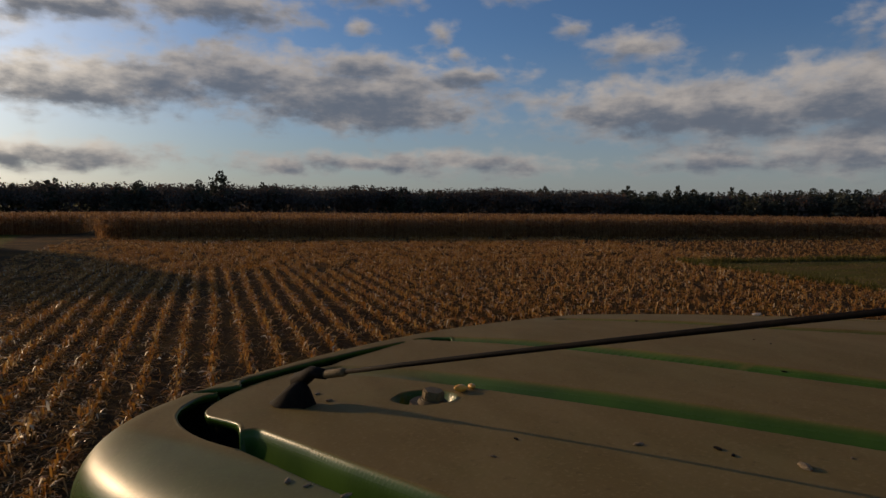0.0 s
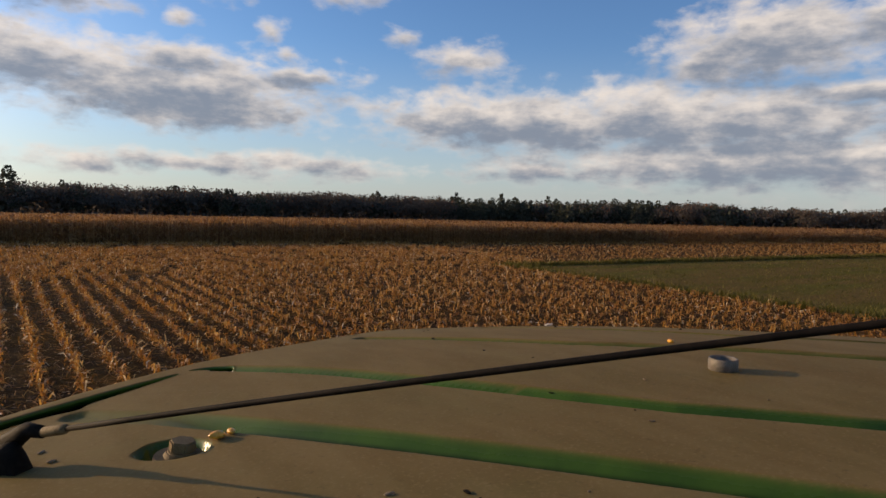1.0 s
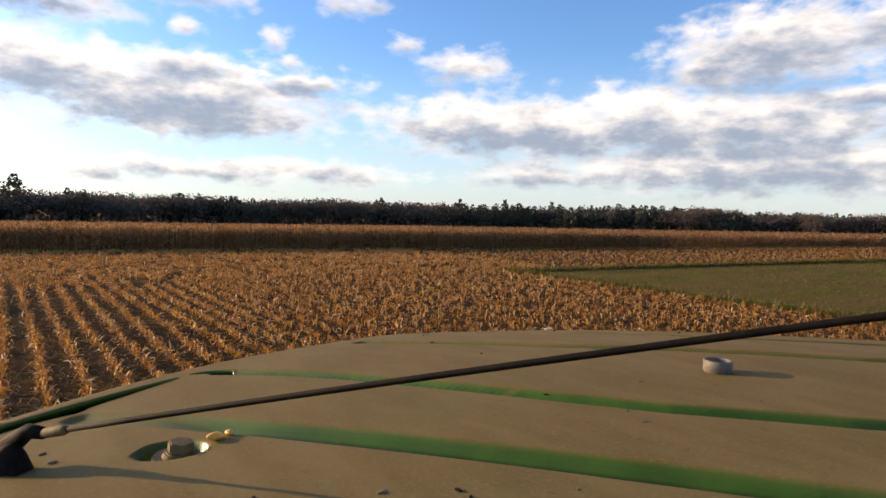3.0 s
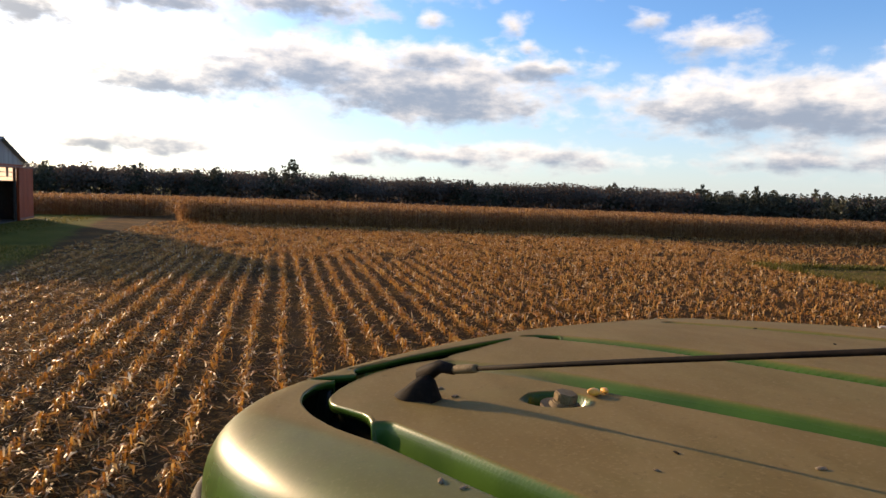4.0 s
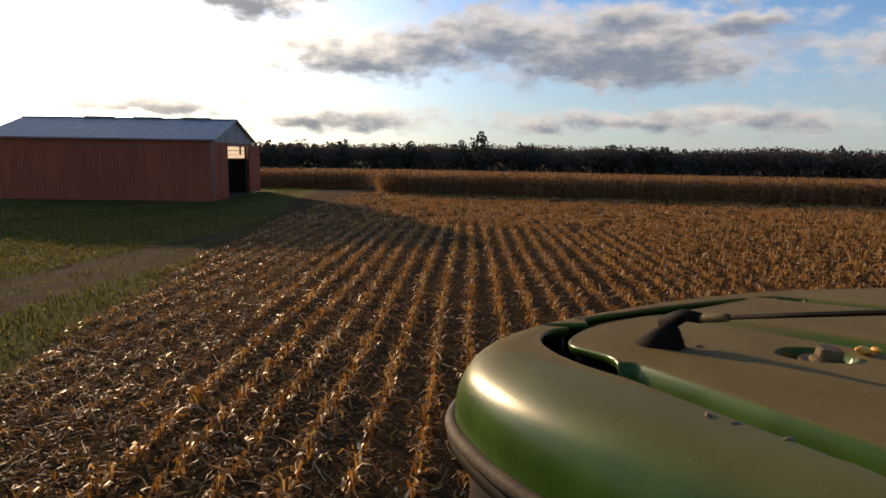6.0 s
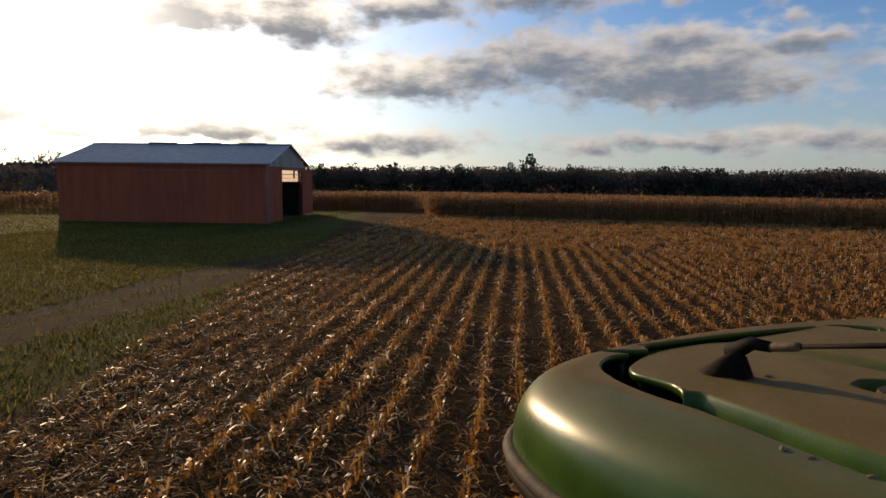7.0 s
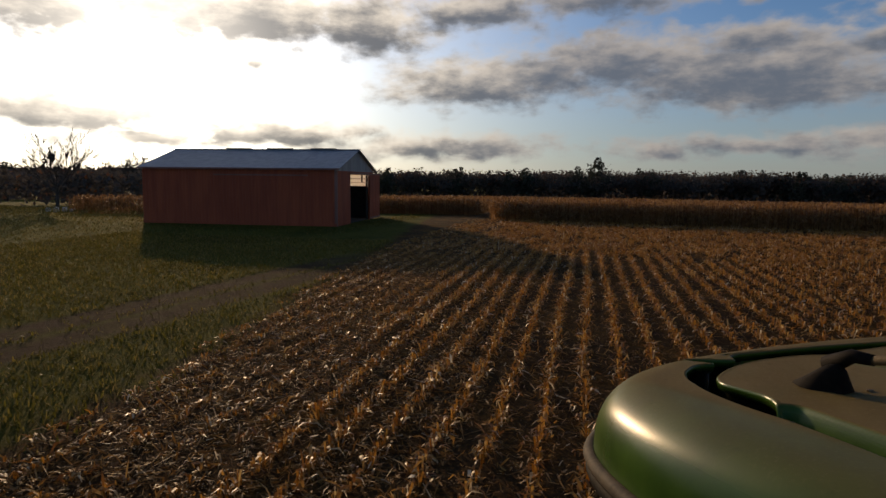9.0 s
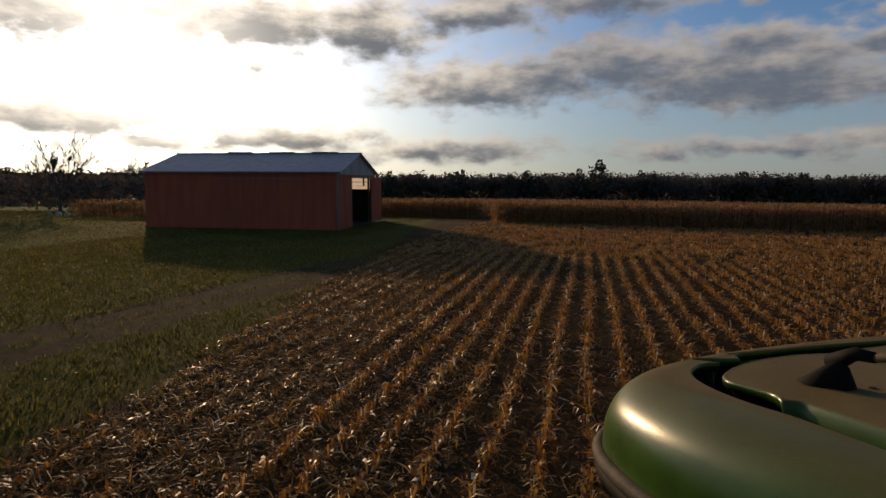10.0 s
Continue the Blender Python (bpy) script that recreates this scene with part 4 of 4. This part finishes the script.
def roof_height(u, v):
    z = crown_z(u, v)
    tone_mask = np.zeros_like(u)
    for i, (pts, w) in enumerate(GROOVES):
        d = np.full_like(u, 9.0)
        for a, b in zip(pts[:-1], pts[1:]):
            d = np.minimum(d, seg_dist(u, v, a, b)[0])
        depth = 0.010 if i else 0.022
        f = 1 - ease((d - w * 0.35) / (w * 0.75))
        if i == 1:
            f = f * (0.35 + 0.65 * ease((u + 0.66) / 0.07))
        z = z - depth * f
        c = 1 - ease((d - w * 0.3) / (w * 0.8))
        # above 1 darkens the groove's colour, standing in for its shade
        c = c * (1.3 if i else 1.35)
        tone_mask = np.maximum(tone_mask, c * (0.25 + 0.75 * ease((u + 0.67) / 0.1)) if i == 1 else c)
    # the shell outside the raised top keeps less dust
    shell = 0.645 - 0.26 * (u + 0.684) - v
    tone_mask = np.maximum(tone_mask, 0.45 * ease(shell / 0.015) * ease((u + 0.86) / 0.16))
    # recess for the bolt, its shade painted in through the mask
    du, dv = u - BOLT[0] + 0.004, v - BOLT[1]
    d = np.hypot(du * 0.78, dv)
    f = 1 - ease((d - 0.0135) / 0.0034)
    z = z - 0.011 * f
    tone_mask = np.maximum(tone_mask, 1.25 * f)
    return z, tone_mask


def make_combine():
    combine = new("combine_harvester")
    tagged(combine, "green combine harvester with a dusty tan cab roof", "combine")
    loop = smooth_loop(RIM, 26)
    nxt = np.roll(loop, -1, 0) - np.roll(loop, 1, 0)
    nrm = np.stack([-nxt[:, 1], nxt[:, 0]], 1)
    nrm /= np.linalg.norm(nrm, axis=1)[:, None]
    mid = loop.mean(0)
    flip = np.sign(((mid - loop) * nrm).sum(1))[:, None]
    inward = nrm * flip
    for _ in range(6):
        inward = inward + np.roll(inward, 1, 0) + np.roll(inward, -1, 0)
        inward /= np.linalg.norm(inward, axis=1)[:, None]
    n = len(loop)
    W, DROP = 0.043, 0.046
    # rounded skirt
    verts, tone_mask = [], []
    rings = np.concatenate([np.linspace(0, 1, 26) ** 1.3 * W, [W + 0.003]])
    for d in rings:
        q = loop + inward * d
        zt, bare = roof_height(q[:, 0], q[:, 1])
        e = np.clip(1 - d / W, 0, 1)
        z = zt - DROP * (1 - np.maximum(1 - e ** 2.4, 0) ** (1 / 2.4)) + 0.00012
        z = np.where(in_loop(q[:, 0], q[:, 1], SLOT) > -0.002, z - 0.02, z)
        verts += [uvz(a, b, c) for (a, b), c in zip(q, z)]
        tone_mask += list(bare)
    faces = []
    for r in range(len(rings) - 1):
        for i in range(n):
            j = (i + 1) % n
            faces.append((r * n + i, r * n + j, (r + 1) * n + j, (r + 1) * n + i))
    roof_edge = solid("roof_edge", verts, faces, M_ROOF, combine, True, tone_mask)
    # flat top
    gu = np.concatenate([np.arange(-0.85, -0.63, 0.0013), np.arange(-0.63, -0.30, 0.0026), np.arange(-0.30, 0.0, 0.006), np.arange(0.0, 0.97, 0.02)])
    gv = np.concatenate([np.arange(0.40, 0.60, 0.0045), np.arange(0.60, 0.86, 0.0013), np.arange(0.86, 1.0, 0.0025), np.arange(1.0, 1.36, 0.0040), np.arange(1.36, 2.30, 0.012)])
    Ug, Vg = np.meshgrid(gu, gv, indexing="ij")
    Zg, Cg = roof_height(Ug, Vg)
    ring = loop + inward * (W - 0.002)
    inside = np.zeros(Ug.shape, bool)
    for i in range(n):
        (x0, y0), (x1, y1) = ring[i], ring[(i + 1) % n]
        if y0 == y1:
            continue
        cross = ((y0 > Vg) != (y1 > Vg)) & (Ug < (x1 - x0) * (Vg - y0) / (y1 - y0) + x0)
        inside ^= cross
    nu, nv = len(gu), len(gv)
    for outline in (SLOT, SLOT_FAR):
        inside &= in_loop(Ug, Vg, rounded(outline)) < -0.0006
    ok = inside[:-1, :-1] & inside[1:, :-1] & inside[1:, 1:] & inside[:-1, 1:]
    ii, jj = np.nonzero(ok)
    a = ii * nv + jj
    f = np.stack([a, a + nv, a + nv + 1, a + 1], 1)
    used = np.unique(f)
    remap = np.full(nu * nv, -1)
    remap[used] = np.arange(len(used))
    us, vs, zs = Ug.ravel()[used], Vg.ravel()[used], Zg.ravel()[used]
    top = np.stack([us * UX + vs * VX, us * UY + vs * VY, zs], 1)
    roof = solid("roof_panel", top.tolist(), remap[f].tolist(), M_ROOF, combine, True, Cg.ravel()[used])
    tagged(roof, "dust covered green roof panel with pressed grooves")
    make_slot(SLOT, 0.034, combine)
    make_slot(SLOT_FAR, 0.014, combine)
    # seal under the rim, then the cab
    zr = crown_z(loop[:, 0], loop[:, 1]) - DROP
    for r, (out, dz, h) in enumerate(((0.002, -0.004, 0.005), (0.000, -0.014, 0.005))):
        verts, faces = [], []
        for i in range(n):
            o = loop[i] - inward[i] * out
            t_dir = inward[i]
            for k in range(8):
                ang = 6.283 * k / 8
                verts.append(uvz(o[0] + t_dir[0] * math.cos(ang) * h, o[1] + t_dir[1] * math.cos(ang) * h, zr[i] + dz + math.sin(ang) * h))
        for i in range(n):
            for k in range(8):
                j, l = (i + 1) % n, (k + 1) % 8
                faces.append((i * 8 + k, j * 8 + k, j * 8 + l, i * 8 + l))
        solid("seal", verts, faces, (M_RIM, M_RUBBER)[r], combine, True)
    # cab: headliner band, glass and posts
    def ring_wall(name, inset, z0, z1, mat):
        q = loop + inward * inset
        q2 = loop + inward * (inset + 0.012)
        verts = []
        top_z = zr - 0.016
        for src in (q, q2):
            for zz in (z0, z1):
                for i in range(n):
                    verts.append(uvz(src[i][0], src[i][1], (top_z[i] if zz is None else zz)))
        faces = []
        for i in range(n):
            j = (i + 1) % n
            faces += [(i, j, n + j, n + i), (2 * n + i, 3 * n + i, 3 * n + j, 2 * n + j), (i, 2 * n + i, 2 * n + j, j), (n + i, n + j, 3 * n + j, 3 * n + i)]
        return solid(name, verts, faces, mat, combine)

    ring_wall("headliner_band", 0.012, 3.30, None, M_DARK)
    ring_wall("cab_glass", 0.030, 2.35, 3.30, M_GLASS)
    ring_wall("cab_lower_panel", 0.018, 1.75, 2.35, M_GREEN)
    for k in (6, 9, 12, 22, 25, 28):
        q = loop[k * 26] + inward[k * 26] * 0.030
        v, f, _ = tube([uvz(q[0], q[1], 1.8), uvz(q[0], q[1], 3.0), uvz(q[0], q[1], 3.70)], [0.045, 0.042, 0.040], 10)
        solid("cab_post", v, f, M_DARK, combine, True)

    def on(p):
        return uvz(p[0], p[1], p[2])

    part("cab_floor", block((-0.6, 0.62, 1.68), (0.9, 2.04, 1.76), 0.01, on), M_DARK, combine)
    part("chassis", block((-0.2, 0.55, 0.95), (5.2, 2.11, 1.68), 0.06, on), M_GREEN, combine)
    part("grain_tank", block((1.25, 0.15, 1.72), (4.3, 2.5, 3.55), 0.08, on), M_GREEN, combine)
    part("engine_hood", block((4.3, 0.5, 1.72), (5.6, 2.2, 3.1), 0.12, on), M_GREEN, combine)
    part("feeder_house", block((-1.9, 0.95, 0.5), (-0.2, 1.71, 1.2), 0.05, on), M_GREEN, combine)
    for wu, wr, ww, vs in ((0.55, 0.92, 0.62, (0.12, 2.54)), (4.3, 0.62, 0.42, (0.35, 2.31))):
        for wv in vs:
            wheel = part("wheel", drum(wr * 0.58, ww * 0.86, uvz(wu, wv, wr), (VX, VY, 0), 28, 0.03), M_YELLOW_RIM, combine)
            bm = bmesh.new()
            prof = [(wr * 0.58, -0.46), (wr * 0.84, -0.5), (wr * 0.97, -0.42), (wr, -0.2), (wr, 0.2), (wr * 0.97, 0.42), (wr * 0.84, 0.5), (wr * 0.58, 0.46)]
            rows = []
            for i in range(40):
                ang = 6.2832 * i / 40
                rows.append([bm.verts.new(uvz(wu + r * math.cos(ang), wv + w * ww, wr + r * math.sin(ang))) for r, w in prof])
            for i in range(40):
                for k in range(len(prof) - 1):
                    bm.faces.new((rows[i][k], rows[i][k + 1], rows[(i + 1) % 40][k + 1], rows[(i + 1) % 40][k]))
            bm.normal_update()
            part("tyre", bm, M_TYRE, wheel, "", True)
    # bolt in its recess
    bz = float(roof_height(np.array([BOLT[0]]), np.array([BOLT[1]]))[0][0])
    washer = part("washer", drum(0.0155, 0.0022, uvz(BOLT[0] + 0.002, BOLT[1], bz + 0.0055), (0.12, -0.08, 1), 28, 0.0006), M_ZINC, combine, "dusty zinc washer", False)
    part("bolt_flange", drum(0.0105, 0.0035, uvz(BOLT[0] + 0.002, BOLT[1], bz + 0.0085), (0.1, -0.06, 1), 24, 0.0008, 0.0085), M_ZINC, washer)
    part("bolt_head", drum(0.0075, 0.0062, uvz(BOLT[0] + 0.002, BOLT[1], bz + 0.0130), (0.1, -0.06, 1), 6, 0.0008), M_ZINC, washer, "dusty hex bolt head")
    # aerial: rubber foot, neck, ferrule and whip
    foot = uvz(-0.689, 0.716, 0)
    fz = float(crown_z(np.array([-0.689]), np.array([0.716]))[0])
    def whip_at(x):
        return Vector((x, 1.0067 - 1.6975 * x - 0.1631 * x * x, 4.0346 + 0.5453 * x - 0.0861 * x * x))

    tip = whip_at(0.027)
    aim = (whip_at(0.037) - tip).normalized()
    base_dir = Vector((tip.x - foot.x, tip.y - foot.y, 0)).normalized()
    side = Vector((-base_dir.y, base_dir.x, 0))
    verts, faces = [], []
    stations = [(-0.020, 0.0012, 0.0045), (-0.013, 0.0060, 0.0080), (-0.006, 0.0120, 0.0085), (0.000, 0.0168, 0.0070), (0.005, 0.0178, 0.0050), (0.009, 0.0150, 0.0055), (0.013, 0.001, 0.0065)]
    for s, h, w in stations:
        for k, (a, b) in enumerate(((-1, 0), (-0.8, 0.75), (-0.4, 1), (0.4, 1), (0.8, 0.75), (1, 0))):
            p = foot + base_dir * s + side * w * a
            verts.append((p.x, p.y, fz - 0.001 + (h * b)))
    for i in range(len(stations) - 1):
        for k in range(5):
            faces.append((i * 6 + k, i * 6 + k + 1, i * 6 + k + 7, i * 6 + k + 6))
    faces += [tuple(range(5, -1, -1)), tuple(range(len(verts) - 6, len(verts)))]
    aerial = solid("aerial_foot", verts, faces, M_RUBBER, combine, True)
    tagged(aerial, "black rubber aerial foot")
    neck0 = whip_at(0.003) - Vector((0, 0, 0.003))
    p1 = tip - aim * 0.020
    v, f, _ = tube([neck0, neck0 * 0.45 + p1 * 0.55 + Vector((0, 0, 0.004)), p1], [0.0060, 0.0042, 0.0033], 12)
    solid("aerial_neck", v, f, M_RUBBER, aerial, True)
    v, f, _ = tube([p1 - aim * 0.001, p1 + aim * 0.002, tip - aim * 0.003, tip], [0.0022, 0.0028, 0.0028, 0.0020], 14)
    solid("ferrule", v, f, M_ZINC, aerial, True)
    xs = np.linspace(0.026, 0.40, 16)
    v, f, _ = tube([whip_at(float(x)) for x in xs], list(np.linspace(0.0015, 0.0010, 16)), 10)
    solid("aerial_whip", v, f, M_RUBBER, aerial, True)
    return combine


combine = make_combine()


# ---------------------------------------------------------------- grain tank flap with rope
EYE = Vector((0.042, 0.563, 4.178))


def off(direction, d):
    return EYE + Vector(direction).normalized() * d


def make_flap():
    flap = new("tank_flap")
    tagged(flap, "weathered yellow grain tank flap, open, with dark underside", "flap")
    bl, left, top = off((0.948, 0.313, 0.058), 1.20), off((0.927, 0.325, 0.189), 1.20), off((0.91, 0.271, 0.314), 1.16)
    br = off((0.967, 0.163, 0.197), 0.78)
    out = (br - bl).normalized()
    far_br = bl + (br - bl) * 1.7
    high = top + (top - left) * 1.4
    high_r = far_br + Vector((0.05, 0.02, 0.62))
    # yellow sheet, subdivided so that it can sag a little
    bm = bmesh.new()
    N = 22
    grid = []
    rim_l = [bl, left, top, high]

    def along(pts, t):
        s = t * (len(pts) - 1)
        i = min(int(s), len(pts) - 2)
        return pts[i].lerp(pts[i + 1], s - i)

    normal = (br - bl).cross(left - bl).normalized()
    if normal.dot(EYE - bl) < 0:
        normal = -normal
    for i in range(N + 1):
        row = []
        for j in range(N + 1):
            a = along(rim_l, i / N)
            b = far_br.lerp(high_r, i / N)
            p = a.lerp(b, j / N)
            p = p + normal * 0.012 * noise.noise(p * 7) * min(1, 3 * i / N)
            row.append(bm.verts.new(p))
        grid.append(row)
    grid_points = [[v.co.copy() for v in row] for row in grid]
    for i in range(N):
        for j in range(N):
            bm.faces.new((grid[i][j], grid[i][j + 1], grid[i + 1][j + 1], grid[i + 1][j]))
    bmesh.ops.solidify(bm, geom=bm.faces[:], thickness=0.004)
    bm.normal_update()
    part("yellow_sheet", bm, M_YELLOW, flap, "sunlit yellow sheet with a fine crack", True)
    gr = off((0.987, 0.158, 0.014), 1.05)
    gr2 = bl + (gr - bl) * 1.7
    bm = bmesh.new()
    rows = []
    for i in range(13):
        e0, e1 = bl.lerp(far_br, i / 12), bl.lerp(gr2, i / 12)
        rows.append([bm.verts.new(e0.lerp(e1, k / 6) + Vector((0.003, 0.001, 0.003)) + Vector((0, 0, 0.025 * math.sin(math.pi * k / 6) * i / 12))) for k in range(7)])
    for i in range(12):
        for k in range(6):
            bm.faces.new((rows[i][k], rows[i][k + 1], rows[i + 1][k + 1], rows[i + 1][k]))
    bmesh.ops.solidify(bm, geom=bm.faces[:], thickness=0.004)
    bm.normal_update()
    part("underside", bm, M_UNDER, flap, "dark underside", True)
    v, f, _ = tube([bl + Vector((0.003, 0.001, 0.001)), bl.lerp(gr2, 0.5) + Vector((0.003, 0.001, -0.001)), gr2 + Vector((0.003, 0.001, -0.003))], [0.002, 0.007, 0.011], 8)
    solid("green_edge", v, f, M_GREEN, flap, True)
    # crack along the sheet
    path = []
    for a in np.linspace(0, 1, 9):
        g = grid_points[int(2 + 3.9 * a)][int(9 + 11.9 * a)]
        path.append(g + normal * 0.0035 + Vector((0, 0, 0.006 * noise.noise((a * 9, 2, 1)))))
    v, f, _ = tube(path, [0.0009] * len(path), 5)
    solid("crack", v, f, M_UNDER, flap)
    # stays that carry the flap from the grain tank
    for a, b in ((far_br, uvz(1.32, 0.9, 3.5)), (gr2 + Vector((0.012, 0.004, 0)), uvz(1.32, 1.5, 3.5)), (high_r, uvz(1.5, 1.2, 3.53))):
        v, f, _ = tube([a, a.lerp(b, 0.5), b], [0.016, 0.016, 0.016], 8)
        solid("stay", v, f, M_GREEN, flap, True)
    return flap, bl, br, normal


flap, BL, BR, FN = make_flap()


def cord(points, label):
    rope = new("rope")
    tagged(rope, label, "rope", "rope ends on the flap")
    pts = []
    n = 180
    P = [Vector(p) for p in points]
    for i in range(n + 1):
        s = i / n * (len(P) - 1)
        k = min(int(s), len(P) - 2)
        t = s - k
        a, b, c, d = P[max(k - 1, 0)], P[k], P[k + 1], P[min(k + 2, len(P) - 1)]
        pts.append(0.5 * (2 * b + (c - a) * t + (2 * a - 5 * b + 4 * c - d) * t * t + (3 * b - a - 3 * c + d) * t ** 3))
    v, f, along = tube(pts, [0.0034 + 0.0002 * math.sin(i * 0.9) + (0.0007 if i > 150 else 0) for i in range(n + 1)], 14)
    total = along[-1][0]
    tone_mask = [1.0 if (run / 0.0098 + a / 60.0) % 1.0 < 0.20 and run < total * 0.76 else 0.0 for run, a in along]
    solid("cord", v, f, M_ROPE, rope, True, tone_mask)
    v, f = [], []
    for k in range(2):
        c0 = P[0] + Vector((0.004 * k, 0.003 * k, 0.003 - 0.006 * k))
        ring = [c0 + Vector((math.cos(a) * 0.008, math.sin(a) * 0.004 * (1 - 2 * k), math.sin(a) * 0.008)) for a in np.linspace(0, 6.0, 16)]
        v2, f2, _ = tube(ring, [0.0034] * 16, 10)
        o = len(v)
        v += v2
        f += [tuple(x + o for x in q) for q in f2]
    solid("knot", v, f, M_ROPE, rope, True, [0.0] * len(v))


cord([off((0.9555, 0.2250, 0.172), 0.86), off((0.951, 0.2480, 0.160), 0.87), off((0.9495, 0.2750, 0.128), 0.88), off((0.9455, 0.307, 0.082), 0.88), off((0.940, 0.335, 0.048), 0.88), off((0.935, 0.353, 0.031), 0.88)], "white rope end with black tracer tied to flap")
cord([off((0.9600, 0.2120, 0.186), 0.84), off((0.9630, 0.2180, 0.165), 0.835), off((0.9660, 0.2270, 0.120), 0.835), off((0.9690, 0.2350, 0.065), 0.835), off((0.970, 0.242, 0.014), 0.835)], "white rope end hanging straight from flap")


# ---------------------------------------------------------------- small things on the roof
def roof_z(x, y):
    u, v = x * UX + y * UY, x * VX + y * VY
    return float(roof_height(np.array([u]), np.array([v]))[0][0])


def kernel(x, y, size, turn, label):
    bm = bmesh.new()
    bmesh.ops.create_icosphere(bm, subdivisions=3, radius=1)
    for v in bm.verts:
        t = 0.62 + 0.38 * (v.co.x * 0.5 + 0.5)
        v.co = Vector((v.co.x * size * 0.62, v.co.y * size * 0.5 * t, v.co.z * size * 0.34 * t))
        v.co += Vector((0, 0, 1)) * size * 0.03 * noise.noise(v.co * 300)
    ob = part("corn_kernel", bm, M_KERNEL, None, "", True)
    ob.matrix_basis = pose(x, y, roof_z(x, y) + size * 0.30, 0, 6, turn)
    tagged(ob, label, "corn kernel", "kernels on the roof")


for ku, kv, ks, kt in ((-0.5895, 0.757, 0.0085, 20), (-0.5845, 0.765, 0.0060, 80), (-0.277, 1.042, 0.0070, 50), (-0.056, 0.959, 0.0100, 10), (0.020, 0.996, 0.0085, 95), (0.035, 0.997, 0.0080, 160)):
    kernel(*uvz(ku, kv).xy, ks, kt, "golden dry corn kernel lying on the dusty roof")


def cap(x, y):
    z = roof_z(x, y)
    bm = bmesh.new()
    prof = [(0.0094, 0.0), (0.0106, 0.0010), (0.0106, 0.0094), (0.0100, 0.0100), (0.0088, 0.0096), (0.0085, 0.0040), (0.002, 0.0040)]
    rows = [[bm.verts.new((r * math.cos(6.2832 * i / 36), r * math.sin(6.2832 * i / 36), h)) for r, h in prof] for i in range(36)]
    for i in range(36):
        for k in range(len(prof) - 1):
            bm.faces.new((rows[i][k], rows[(i + 1) % 36][k], rows[(i + 1) % 36][k + 1], rows[i][k + 1]))
    bm.normal_update()
    ob = part("metal_cap", bm, M_STEEL, None, "", True)
    ob.location = (x, y, z - 0.0005)
    tagged(ob, "small round dull steel cap standing on the dusty roof", "cap")


cap(*uvz(-0.265, 0.918).xy)


def chip(x, y, s, turn, mat, label, name="chaff_flake"):
    bm = bmesh.new()
    bmesh.ops.create_icosphere(bm, subdivisions=1, radius=1)
    for v in bm.verts:
        k = 1 + 0.45 * noise.noise(v.co * 1.7 + Vector((x * 50, y * 50, 0)))
        v.co = Vector((v.co.x * s * k, v.co.y * s * 0.5 * k, v.co.z * s * 0.28 * k))
    ob = part(name, bm, mat, None, "")
    ob.matrix_basis = pose(x, y, roof_z(x, y) + s * 0.2, 0, 0, turn)
    tagged(ob, label, "debris", "flakes on the roof")


rs = random.Random(4)
chip(0.628, 1.206, 0.0085, 10, M_HUSK, "pale broken husk piece near the roof's far edge", "husk_piece")
for cx, cy, cs in ((-0.690, 0.741, 0.003), (-0.671, 0.727, 0.0032), (-0.614, 0.609, 0.0030), (-0.602, 0.607, 0.0022), (-0.579, 0.603, 0.0026), (-0.403, 0.680, 0.0045), (-0.471, 0.688, 0.0028), (-0.533, 0.657, 0.002), (-0.340, 0.791, 0.0022)):
    chip(*uvz(cx, cy).xy, cs, rs.uniform(0, 180), M_CHAFF, "dark dry chaff flake on the dusty roof")
for _ in range(46):
    u, v = rs.uniform(-0.55, 0.25), rs.uniform(0.66, 1.28)
    p = uvz(u, v)
    chip(p.x, p.y, rs.uniform(0.0011, 0.0027), rs.uniform(0, 180), M_CHAFF if rs.random() < 0.7 else M_RUBBER, "tiny dark chaff flake on the dusty roof")
